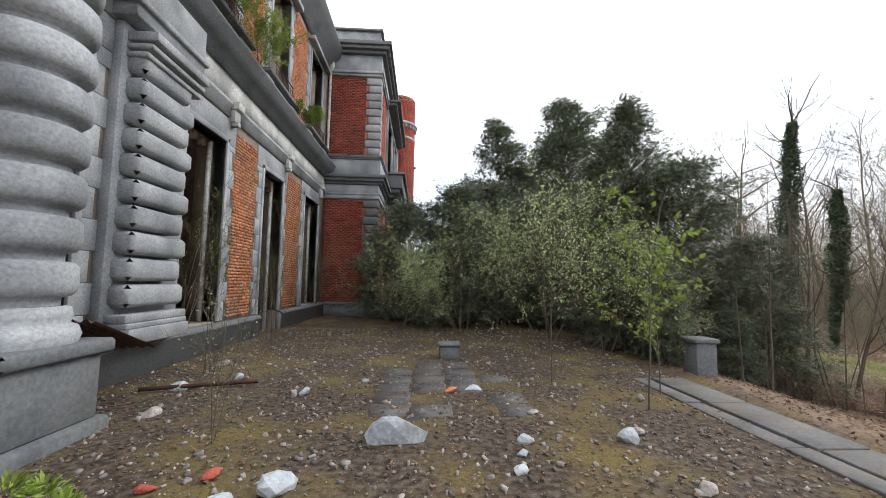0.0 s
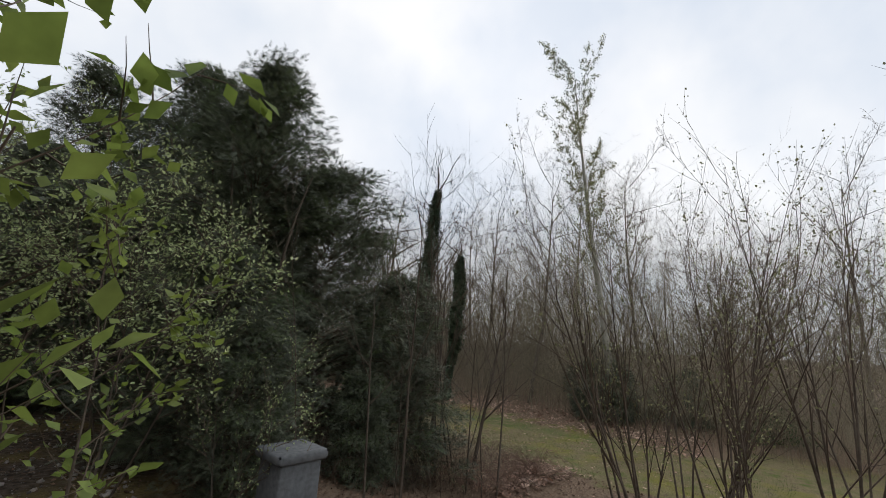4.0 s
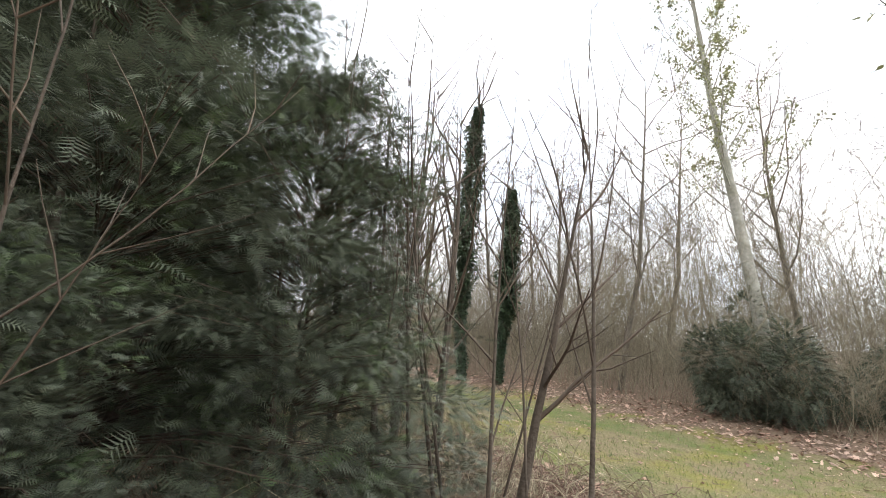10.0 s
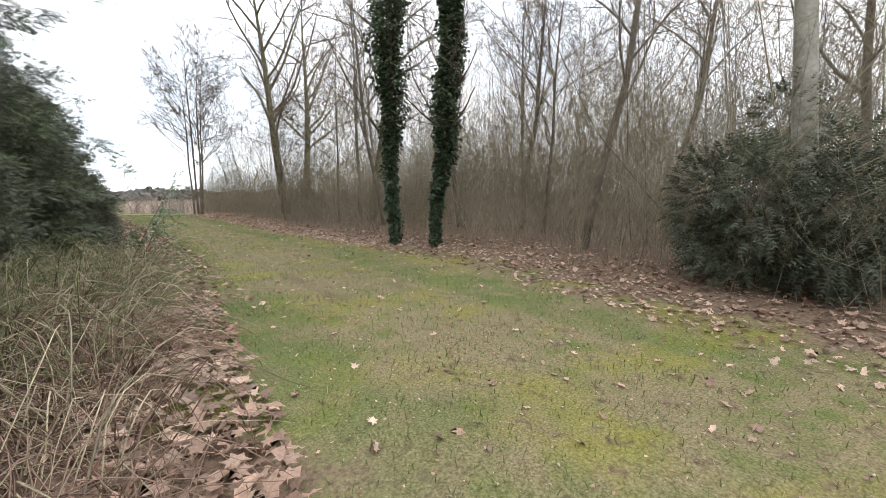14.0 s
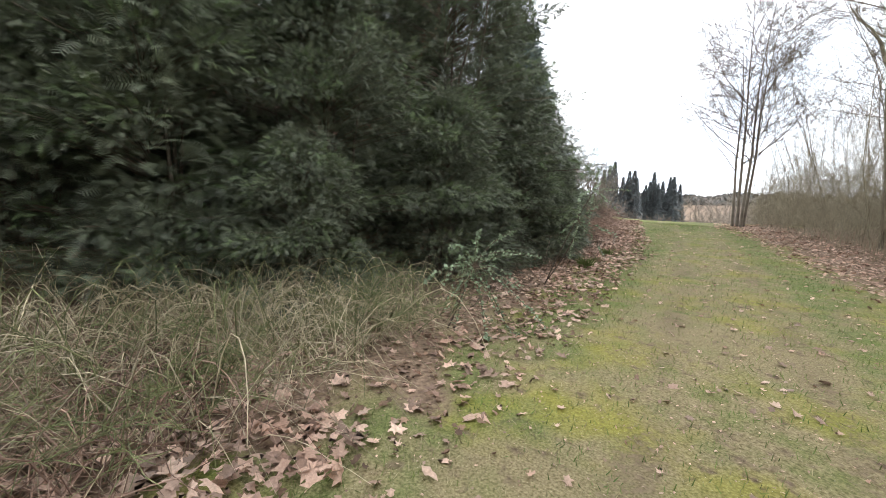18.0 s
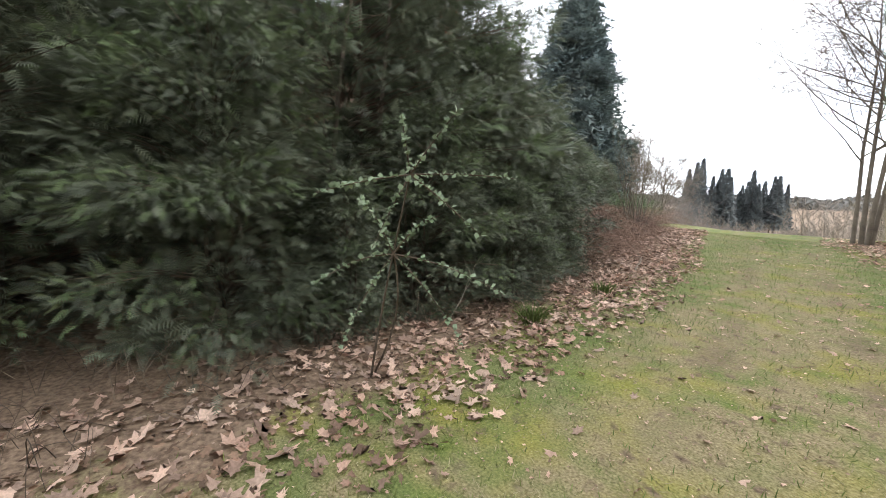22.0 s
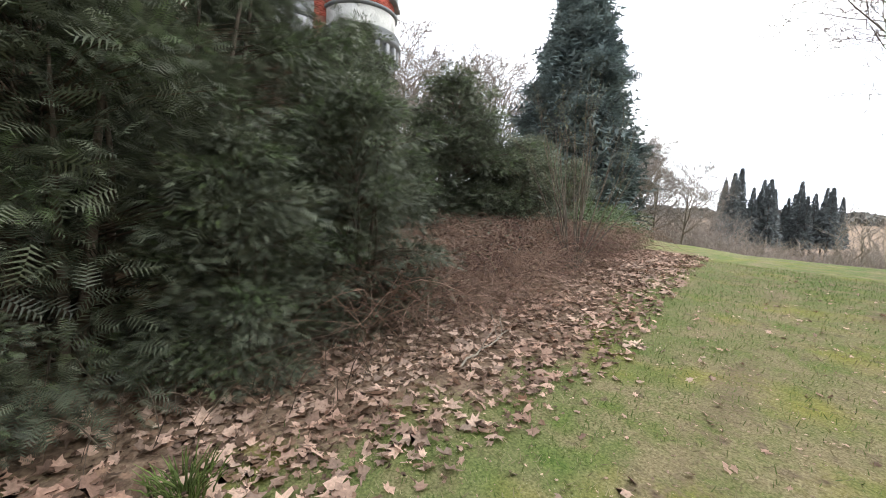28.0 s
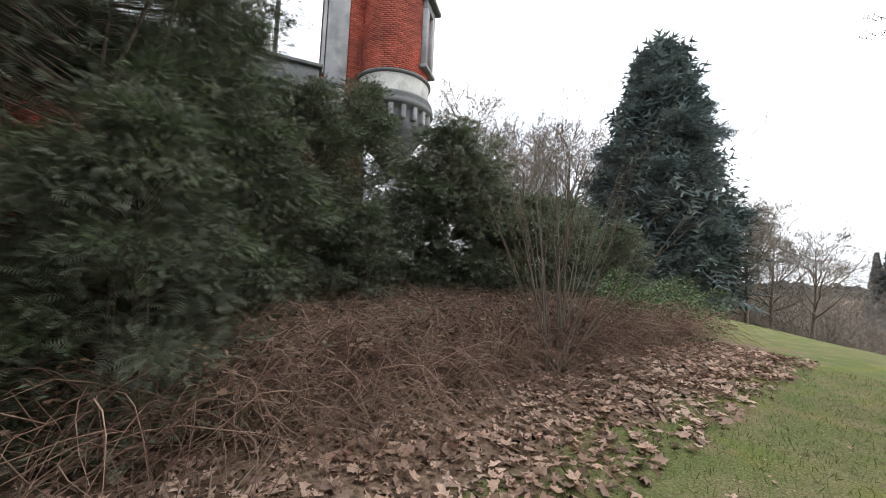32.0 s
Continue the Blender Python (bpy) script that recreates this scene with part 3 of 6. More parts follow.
# stone surrounds with toothed edges, reveals, sills, frames
def surround(hole, upper):
    y0, y1, z0, z1 = hole
    sur = Buf()
    base = 7.06 if upper else max(z0, 0.57)
    top = 10.7 if upper else 5.08
    k, z = 0, base
    while z < z1 - 0.05:
        e = min(z + 0.42, z1)
        w = 0.42 if k % 2 else 0.3
        for s in (-1, 1):
            edge = y0 if s < 0 else y1
            a, c = sorted((edge, edge + s * w))
            sur.box(FX - 0.25, FX + 0.035, a, c, z + 0.004, e - 0.004, 0.006)
        z, k = e, k + 1
    sur.box(FX - 0.25, FX + 0.04, y0 - 0.42, y1 + 0.42, z1, min(z1 + 0.55, top), 0.008)
    for s in (-1, 1):
        edge = y0 if s < 0 else y1
        a, c = sorted((edge, edge + s * 0.1))
        sur.box(FX - 0.2, FX + 0.07, a, c, base, z1 + 0.1, 0.01)
    sur.box(FX - 0.2, FX + 0.07, y0 - 0.1, y1 + 0.1, z1, z1 + 0.12, 0.01)
    p = part("window_surround", sur.mesh("window_surround"), M_STONE, facade, "grey stone window surround")
    if upper:
        box_part("hood", p, M_STONE, (FX - 0.05, FX + 0.28, y0 - 0.5, y1 + 0.5, 10.42, 10.58), 0.02)
        box_part("sill", p, M_STONE_DARK, (FX - 0.3, FX + 0.32, y0 - 0.62, y1 + 0.62, 6.98, 7.1), 0.025)
        box_part("apron", p, M_STONE_PALE, (FX - 0.02, FX + 0.2, y0 - 0.55, y0 - 0.02, 6.6, 6.97), 0.01)
        box_part("apron", p, M_STONE_PALE, (FX - 0.02, FX + 0.2, y1 + 0.02, y1 + 0.55, 6.6, 6.97), 0.01)
        rail = Buf()
        for i in range(14):
            y = y0 + (i + 0.5) * (y1 - y0) / 14
            a = np.linspace(0, 2 * np.pi, 9)
            if i % 2 == 0:
                rail.tube(np.c_[np.full(9, FX + 0.2), y + 0.1 + 0.09 * np.cos(a), 7.32 + 0.14 * np.sin(a)], np.full(9, 0.008), 4)
            rail.tube([(FX + 0.2, y, 7.1), (FX + 0.2, y, 7.55)], [0.008, 0.008], 4)
        rail.tube([(FX + 0.2, y0 - 0.05, 7.55), (FX + 0.2, y1 + 0.05, 7.55)], [0.02, 0.02], 5)
        part("balcony_rail", rail.mesh("balcony_rail"), M_RUST, p, "rusty curled iron balcony rail")
    else:
        fr = Buf()
        for edge, s in ((y0, 1), (y1, -1)):
            a, c = sorted((edge, edge + s * 0.07))
            fr.box(FX - 0.34, FX - 0.26, a, c, z0 + 0.02, z1)
        part("window_frame", fr.mesh("window_frame"), M_PAINT_WHITE, p, "peeling white timber frame")


for h in GROUND_HOLES:
    surround(h, False)
for h in UPPER_HOLES:
    surround(h, True)

# rubble on the sills and jagged broken lintels
for y0, y1, z0, z1 in GROUND_HOLES[1:]:
    jag = Buf()
    n = 9
    for i in range(n):
        a = y0 + (y1 - y0) * i / n
        jag.box(FX - 0.5, FX - 0.28, a, a + (y1 - y0) / n, z1 - rb.uniform(0.02, 0.35), z1 + 0.02)
    part("broken_lintel", jag.mesh("broken_lintel"), M_RUIN, facade, "charred broken lintel")

# the rusticated pilaster between the great door and the first window
pil = part("pilaster", (lambda q: (q.box(FX, FX + 0.16, 5.5, 7.14, 0.57, 5.1, 0.01), q.mesh("pilaster"))[1])(Buf()), M_STONE, facade, "flat stone pilaster")
z, k = 1.05, 0
while z < 4.6:
    w = 0.0 if k % 2 else 0.12
    q = Buf()
    q.box(FX + 0.1, FX + 0.42, 5.62, 6.78 + w, z + 0.02, z + 0.34, 0.06)
    part("block", q.mesh("block"), M_STONE, pil)
    z, k = z + 0.37, k + 1
for z0, z1, o in ((0.57, 0.78, 0.5), (0.78, 0.86, 0.46), (0.86, 0.98, 0.44), (4.62, 4.7, 0.46), (4.74, 4.82, 0.52), (4.86, 5.0, 0.58)):
    box_part("moulding", pil, M_STONE, (FX + 0.05, FX + o, 5.58, 6.95, z0, z1), 0.015)

# string course, frieze, brackets and cornice
b = Buf()
b.sweep_y([(FX - 0.02, 5.1), (FX + 0.06, 5.1), (FX + 0.06, 5.3), (FX + 0.12, 5.34), (FX + 0.12, 5.42), (FX - 0.02, 5.42)], -7.0, PY)
part("string_course", b.mesh("string_course"), M_STONE, facade)
b = Buf()
b.sweep_y([(FX - 0.02, 5.42), (FX + 0.05, 5.42), (FX + 0.05, 5.98), (FX - 0.02, 5.98)], -7.0, PY)
part("frieze", b.mesh("frieze"), M_STONE_PALE, facade, "pale stained frieze")
b = Buf()
b.sweep_y([(FX - 0.02, 5.98), (FX + 0.12, 5.98), (FX + 0.14, 6.1), (FX + 0.3, 6.18), (FX + 0.44, 6.3), (FX + 0.46, 6.42), (FX + 0.5, 6.46), (FX + 0.5, 6.52), (FX - 0.02, 6.6)], -7.0, PY)
part("cornice", b.mesh("cornice"), M_STONE_DARK, facade, "dark weathered cornice with mossy top")
for y in (8.95, 12.55, 16.6):
    q = Buf()
    q.box(FX, FX + 0.24, y - 0.16, y + 0.16, 5.28, 5.46, 0.02)
    q.box(FX, FX + 0.16, y - 0.13, y + 0.13, 5.0, 5.28, 0.015)
    q.box(FX, FX + 0.2, y - 0.07, y + 0.07, 4.92, 5.02, 0.015)
    part("bracket", q.mesh("bracket"), M_STONE_PALE, facade)
b = Buf()
b.sweep_y([(FX - 0.02, 6.6), (FX + 0.08, 6.6), (FX + 0.08, 6.98), (FX - 0.02, 6.98)], -7.0, PY)
part("blocking_course", b.mesh("blocking_course"), M_STONE_PALE, facade)
b = Buf()
b.sweep_y([(FX - 0.05, 10.72), (FX + 0.1, 10.72), (FX + 0.1, 11.1), (FX + 0.2, 11.16), (FX + 0.22, 11.3), (FX + 0.5, 11.5), (FX + 0.55, 11.7), (FX + 0.62, 11.78), (FX + 0.62, 11.9), (FX - 0.05, 12.0)], -7.0, PY - 0.02)
part("top_cornice", b.mesh("top_cornice"), M_STONE_DARK, facade)

# brick piers of the facade; the nearest pier brick by brick
def brick_run(parent, y0, y1, z0, z1, material, single=0):
    q = Buf()
    bricks_y(q, FX, y0, y1, z0, z1, tooth=0.09)
    if not single:
        part("brickwork", q.mesh("brickwork"), material, parent, kind="stuff")
        return
    rest = Buf()
    for i, (v, f) in enumerate(zip(q.v, q.q)):
        if i < single:
            one = arrays_mesh("brick", v, f - f.min())
            part("brick", one, material, parent)
        else:
            rest.add(v, f - f.min())
    part("brickwork", rest.mesh("brickwork"), material, parent, kind="stuff")


brick_run(facade, 9.28, 10.42, 0.62, 4.95, M_BRICK_ORANGE, 290)
brick_run(facade, 12.85, 14.15, 0.62, 4.95, M_BRICK_ORANGE)
brick_run(facade, 5.2, 6.85, 7.1, 10.6, M_BRICK_ORANGE)
brick_run(facade, 9.25, 10.4, 7.1, 10.6, M_BRICK_ORANGE)
brick_run(facade, 12.8, 14.2, 7.1, 10.6, M_BRICK_ORANGE)
brick_run(facade, -1.0, 3.0, 7.1, 10.6, M_BRICK_ORANGE)

# the pavilion that stands forward of the facade
def pavilion():
    side = Buf()
    wall_cells(side, "x", PY, -0.6, FX - 0.6, PX, -0.4, 12.0, [])
    wall = solid("wall_pavilion_side", side.mesh("wall_pavilion_side"), M_MORTAR_RED, "dark red brick side of the corner pavilion", "wall", kind="structure")
    for z0, z1 in ((0.6, 5.05), (7.1, 10.7)):
        q = Buf()
        bricks_x(q, PY, FX + 0.06, PX - 0.62, z0, z1, tooth=-0.14)
        part("brickwork", q.mesh("brickwork"), M_BRICK_RED, wall, kind="stuff")
    for z0, z1, n in ((0.6, 5.08, 12), (7.08, 10.7, 10)):
        for k in range(n):
            a, c = z0 + (z1 - z0) * k / n, z0 + (z1 - z0) * (k + 1) / n
            w = 0.62 if k % 2 else 0.5
            q = Buf()
            q.box(PX - w, PX + 0.07, PY - 0.07, PY + (0.5 if k % 2 else 0.62), a + 0.02, c - 0.02, 0.035)
            part("quoin", q.mesh("quoin"), M_STONE_DARK if z0 < 1 else M_STONE, wall)
    q = Buf()
    q.box(FX + 0.2, PX + 0.16, PY - 0.16, PY, -0.35, 0.52)
    q.box(FX + 0.2, PX + 0.2, PY - 0.2, PY, 0.46, 0.58, 0.02)
    part("plinth", q.mesh("plinth"), M_STONE_DARK, wall)
    bands = [(5.1, 5.28, 0.1, M_STONE), (5.28, 5.34, 0.14, M_STONE), (5.34, 5.74, 0.06, M_STONE), (5.74, 5.86, 0.16, M_STONE_DARK), (5.86, 6.0, 0.3, M_STONE_DARK),
             (6.0, 6.14, 0.4, M_STONE_DARK), (6.14, 6.86, 0.12, M_STONE), (6.86, 6.94, 0.16, M_STONE_DARK), (6.94, 7.05, 0.2, M_STONE_DARK),
             (10.74, 10.86, 0.1, M_STONE), (10.86, 10.98, 0.16, M_STONE), (10.98, 11.75, 0.06, M_STONE), (11.75, 11.9, 0.25, M_STONE_DARK), (11.9, 12.05, 0.4, M_STONE_DARK),
             (12.05, 12.22, 0.5, M_STONE_DARK), (12.22, 12.95, -0.05, M_STONE), (12.95, 13.05, 0.06, M_STONE_DARK)]
    for z0, z1, o, m in bands:
        x0 = FX + (0.0 if z0 < 12.2 else -0.6)
        q = Buf()
        q.box(x0, PX + o, PY - o, PY + 0.3, z0 + 0.002, z1, 0.012)
        q.box(PX - 0.3, PX + o - 0.002, PY + 0.3, 28.4, z0 + 0.004, z1 - 0.002, 0.012)
        part("band", q.mesh("band"), m, wall)
    # front with its great openings, open to the sky
    f = Buf()
    holes = [(20.9, 23.9, 7.3, 10.5), (24.3, 25.9, 7.3, 10.5), (26.05, 27.5, 7.3, 10.5), (21.2, 23.2, 0.8, 4.4), (24.6, 26.6, 0.8, 4.4)]
    wall_cells(f, "y", PX, 0.55, PY + 0.6, 29.2, -0.4, 12.0, holes)
    front = solid("wall_pavilion_front", f.mesh("wall_pavilion_front"), M_MORTAR_RED, "ruined pavilion front with wide empty windows", "wall", kind="structure")
    for y0, y1, z0, z1 in ((18.15, 20.1, 7.1, 10.7), (28.45, 29.2, 7.1, 10.7), (18.15, 20.4, 0.6, 5.05), (28.45, 29.2, 0.6, 5.05)):
        q = Buf()
        bricks_y(q, PX, y0, y1, z0, z1)
        part("brickwork", q.mesh("brickwork"), M_BRICK_RED, front, kind="stuff")
    for y0, y1, z0, z1 in holes[:3]:
        q = Buf()
        q.box(PX - 0.3, PX + 0.1, y0 - 0.12, y0, z0, z1, 0.01)
        q.box(PX - 0.3, PX + 0.1, y1, y1 + 0.12, z0, z1, 0.01)
        q.box(PX - 0.3, PX + 0.1, y0 - 0.12, y1 + 0.12, z1, z1 + 0.22, 0.01)
        part("window_surround", q.mesh("window_surround"), M_STONE, front)
    # grey pilaster beside the turret, the balcony and its consoles, the hood over the window
    box_part("pilaster", front, M_STONE, (PX, PX + 0.16, 27.65, 28.42, 7.05, 10.74), 0.01)
    bal = Buf()
    bal.box(PX, PX + 0.95, 20.2, 27.4, 6.3, 7.0, 0.02)
    bal.box(PX, PX + 1.08, 20.1, 27.5, 7.0, 7.12, 0.02)
    bal.box(PX, PX + 0.8, 20.35, 27.25, 6.1, 6.3, 0.02)
    bal.box(PX, PX + 0.5, 20.5, 27.1, 5.85, 6.1, 0.02)
    part("balcony", bal.mesh("balcony"), M_STONE_DARK, front, "heavy dark stone balcony")
    for y in (20.7, 22.8, 24.9, 26.9):
        q = Buf()
        q.sweep_y([(PX, 5.0), (PX + 0.15, 5.0), (PX + 0.3, 5.25), (PX + 0.65, 5.6), (PX + 0.7, 5.85), (PX, 5.85)], y - 0.2, y + 0.2)
        q.box(PX, PX + 0.15, y - 0.2, y - 0.19, 5.0, 5.8)
        part("console", q.mesh("console"), M_STONE_DARK, front)
    q = Buf()
    q.box(PX, PX + 0.75, 20.4, 27.6, 11.0, 11.12, 0.02)
    q.box(PX, PX + 0.55, 20.5, 27.5, 10.85, 11.0, 0.02)
    part("hood", q.mesh("hood"), M_STONE_DARK, front)
    q = Buf()
    q.box(PX - 0.75, PX + 0.12, 19.0, 20.2, 12.2, 13.3, 0.03)
    q.box(PX - 0.85, PX + 0.22, 18.9, 20.3, 13.3, 13.45, 0.03)
    part("attic_pier", q.mesh("attic_pier"), M_STONE_DARK, front)
    # rainwater pipe in the corner
    q = Buf()
    q.tube([(FX + 0.12, PY - 0.12, 10.9), (FX + 0.12, PY - 0.12, 9.2), (FX + 0.12, PY - 0.12, 7.2)], [0.06, 0.06, 0.06], 8)
    q.lathe(FX + 0.12, PY - 0.12, [(0.06, 10.8), (0.15, 11.0), (0.17, 11.3), (0.0, 11.3)], 10)
    solid("rainwater_pipe", q.mesh("rainwater_pipe"), M_PAINT_WHITE, "peeling white rainwater pipe with hopper in the wall corner", "pipe")
    # inner walls and far walls of the roofless shell
    q = Buf()
    wall_cells(q, "y", FX - 6.5, 0.5, -7.0, 29, -0.4, 10.6, [(1, 3, 1, 4), (5, 6.6, 1, 4), (9.4, 11, 0.8, 4), (14, 15.5, 0.8, 4), (5, 6.6, 7, 9.6), (13.5, 15, 7, 9.6), (20, 22, 7, 10), (24, 26, 7, 10)])
    for y in (6.3, 9.9, 13.4):
        q.box(FX - 6.5, FX - 0.6, y - 0.2, y + 0.2, -0.4, 8.6 + (y % 1.7))
    for y in (0.5, 17.9):
        q.box(FX - 6.5, FX - 0.6, y - 0.2, y + 0.2, -0.4, 10.4)
    q.box(FX - 6.5, PX - 0.6, 28.9, 29.4, -0.4, 10.9)
    solid("wall_inner", q.mesh("wall_inner"), M_RUIN, "burnt crumbling inner brick walls of the shell", "wall", kind="structure")
    q = Buf()
    for i in range(26):
        y = rb.uniform(0, 16.5)
        z = rb.choice((3.2, 4.9, 5.1, 8.3))
        q.tube([(FX - 0.7, y, z), (FX - 3.4, y + rb.uniform(-0.4, 0.4), z - rb.uniform(0, 1.2))], [0.09, 0.08], 4)
    solid("fallen_beams", q.mesh("fallen_beams"), M_RUIN, "charred broken floor beams inside the shell", "beams", kind="stuff")


pavilion()


def turret():
    cx, cy, R = -2.1, 30.3, 1.32
    t = thing("corner_turret", "round red brick corner turret with pale band on stone corbels", "turret", cx, cy, 4.0)
    b = Buf()
    b.lathe(cx, cy, [(R - 0.02, 7.4), (R - 0.02, 15.6), (R - 0.3, 15.62)], 40)
    part("shaft", b.mesh("shaft"), M_MORTAR_RED, t, soft=True)
    q, z, k = Buf(), 7.5, 0
    n = 38
    while z < 15.5:
        for i in range(n):
            a = (i + 0.5 * (k % 2)) * 2 * np.pi / n
            if not (-1.9 < ((a + np.pi) % (2 * np.pi) - np.pi) < 2.4) or 13.15 < z < 13.62 or 12.3 < z < 12.5:
                continue
            if 0.55 < a % (2 * np.pi) < 1.25 and 8.0 < z < 10.5:
                continue
            if z > 15.2 and rb.random() < 0.45:
                continue
            da = 2 * np.pi / n * 0.47
            ring = []
            for r in (R - 0.03, R + 0.012 + rb.uniform(-0.003, 0.003)):
                for s in (-1, 1):
                    for h in (0, 0.063):
                        ring.append((cx + r * np.cos(a + s * da), cy + r * np.sin(a + s * da), z + h))
            q.add(ring, [[0, 1, 3, 2], [4, 6, 7, 5], [0, 4, 5, 1], [2, 3, 7, 6], [0, 2, 6, 4], [1, 5, 7, 3]])
        z, k = z + 0.075, k + 1
    part("brickwork", q.mesh("brickwork"), M_BRICK_RED, t, kind="stuff")
    b = Buf()
    b.lathe(cx, cy, [(R, 7.52), (R + 0.14, 7.5), (R + 0.14, 7.42), (R + 0.06, 7.38)], 40)
    part("moulding", b.mesh("moulding"), M_STONE_DARK, t, soft=True)
    b = Buf()
    b.lathe(cx, cy, [(R + 0.06, 7.4), (R + 0.06, 6.7)], 40)
    part("pale_band", b.mesh("pale_band"), M_STONE_PALE, t, "pale grey band", soft=True)
    b = Buf()
    b.lathe(cx, cy, [(R + 0.06, 6.74), (R + 0.2, 6.7), (R + 0.24, 6.6), (R + 0.18, 6.5), (R + 0.26, 6.42), (R + 0.28, 6.26), (R + 0.1, 6.2), (R + 0.02, 5.7), (R + 0.06, 5.6), (R - 0.1, 5.4), (R - 0.5, 4.8), (R - 0.9, 4.4), (0.0, 4.1)], 40)
    part("corbelled_base", b.mesh("corbelled_base"), M_STONE_DARK, t, "dark moulded corbelled base", soft=True)
    for i in range(20):
        a = i * 2 * np.pi / 20
        q = Buf()
        q.box(R - 0.05, R + 0.2, -0.09, 0.09, 5.72, 6.22, 0.02)
        me = q.mesh("corbel")
        me.transform(Matrix.Translation((cx, cy, 0)) @ Matrix.Rotation(a, 4, "Z"))
        part("corbel", me, M_STONE, t)
    b = Buf()
    b.lathe(cx, cy, [(R, 12.3), (R + 0.05, 12.32), (R + 0.05, 12.48), (R, 12.5)], 40)
    part("stripe", b.mesh("stripe"), M_STONE_PALE, t, soft=True)
    b = Buf()
    b.lathe(cx, cy, [(R, 13.35), (R + 0.16, 13.4), (R + 0.2, 13.5), (R + 0.14, 13.6), (R, 13.62)], 40)
    part("crown_moulding", b.mesh("crown_moulding"), M_STONE, t, soft=True)
    for i in range(24):
        q = Buf()
        q.box(R - 0.03, R + 0.13, -0.06, 0.06, 13.14, 13.38, 0.01)
        me = q.mesh("dentil")
        me.transform(Matrix.Translation((cx, cy, 0)) @ Matrix.Rotation(i * 2 * np.pi / 24, 4, "Z"))
        part("dentil", me, M_STONE, t)
    # a narrow window with a curved hood on the outer side
    a = 0.9
    m = Matrix.Translation((cx, cy, 0)) @ Matrix.Rotation(a, 4, "Z")
    for name, dims, mt in (("window_jamb", (R - 0.1, R + 0.1, -0.5, -0.24, 8.0, 10.2), M_STONE), ("window_jamb", (R - 0.1, R + 0.1, 0.24, 0.5, 8.0, 10.2), M_STONE),
                           ("window_lintel", (R - 0.1, R + 0.1, -0.5, 0.5, 10.2, 10.5), M_STONE), ("window_hood", (R - 0.1, R + 0.3, -0.62, 0.62, 10.5, 10.66), M_STONE_DARK),
                           ("window_sill", (R - 0.1, R + 0.18, -0.58, 0.58, 7.86, 8.0), M_STONE), ("window_pane", (R - 0.2, R - 0.05, -0.24, 0.24, 8.0, 10.2), M_RUIN)):
        q = Buf()
        q.box(*dims, 0.015)
        me = q.mesh(name)
        me.transform(m)
        part(name, me, mt, t)


turret()


# ---- the porch column in front of the great door ----
def stone_column():
    c = thing("stone_column", "massive rusticated grey stone porch column on a square pedestal", "column", -3.65, 3.72, 0)
    b = Buf()
    b.box(-4.25, -3.1, 3.16, 4.29, -0.3, 0.12, 0.03)
    b.box(-4.17, -3.18, 3.24, 4.21, 0.12, 0.74, 0.02)
    b.box(-4.25, -3.1, 3.16, 4.29, 0.74, 0.88, 0.03)
    part("pedestal", b.mesh("pedestal"), M_STONE_DARK, c, "square dark stone pedestal")
    cx, cy, r = -3.66, 3.72, 0.4
    b = Buf()
    b.lathe(cx, cy, [(r + 0.1, 0.88), (r + 0.12, 0.95), (r + 0.09, 1.03), (r + 0.03, 1.06), (r + 0.05, 1.12), (r + 0.03, 1.2), (r - 0.02, 1.22)], 36)
    part("base_moulding", b.mesh("base_moulding"), M_STONE, c, soft=True)
    z = 1.22
    while z < 4.7:
        b = Buf()
        b.lathe(cx, cy, [(r - 0.05, z), (r - 0.05, z + 0.07), (r + 0.02, z + 0.09), (r + 0.06, z + 0.13), (r + 0.07, z + 0.2), (r + 0.06, z + 0.36), (r + 0.02, z + 0.4), (r - 0.05, z + 0.41)], 36)
        part("drum", b.mesh("drum"), M_STONE, c, soft=True)
        z += 0.41
    b = Buf()
    b.lathe(cx, cy, [(r, z), (r + 0.08, z + 0.1), (r + 0.12, z + 0.2), (r + 0.12, z + 0.3), (0, z + 0.3)], 36)
    part("capital", b.mesh("capital"), M_STONE, c, soft=True)
    # the matching wall pilaster behind
    p = part("pilaster", (lambda q: (q.box(FX, FX + 0.15, 2.5, 3.3, 0.56, 5.1, 0.01), q.mesh("pilaster"))[1])(Buf()), M_STONE, facade)
    z = 1.05
    while z < 4.6:
        q = Buf()
        q.box(FX + 0.1, FX + 0.36, 2.45, 3.32, z + 0.02, z + 0.37, 0.06)
        part("block", q.mesh("block"), M_STONE, p)
        z += 0.41
    q = Buf()
    q.box(FX, FX + 0.4, 5.4, 7.1, 5.12, 5.96, 0.02)
    q.box(FX, FX + 0.46, 5.35, 7.15, 5.3, 5.4, 0.02)
    q.box(-4.1, -3.2, 3.12, 4.32, 5.2, 5.96, 0.02)
    q.box(FX, FX + 0.5, 2.3, 3.6, 5.12, 5.96, 0.02)
    part("porch_entablature", q.mesh("porch_entablature"), M_STONE, facade, "stone entablature over the porch")


stone_column()


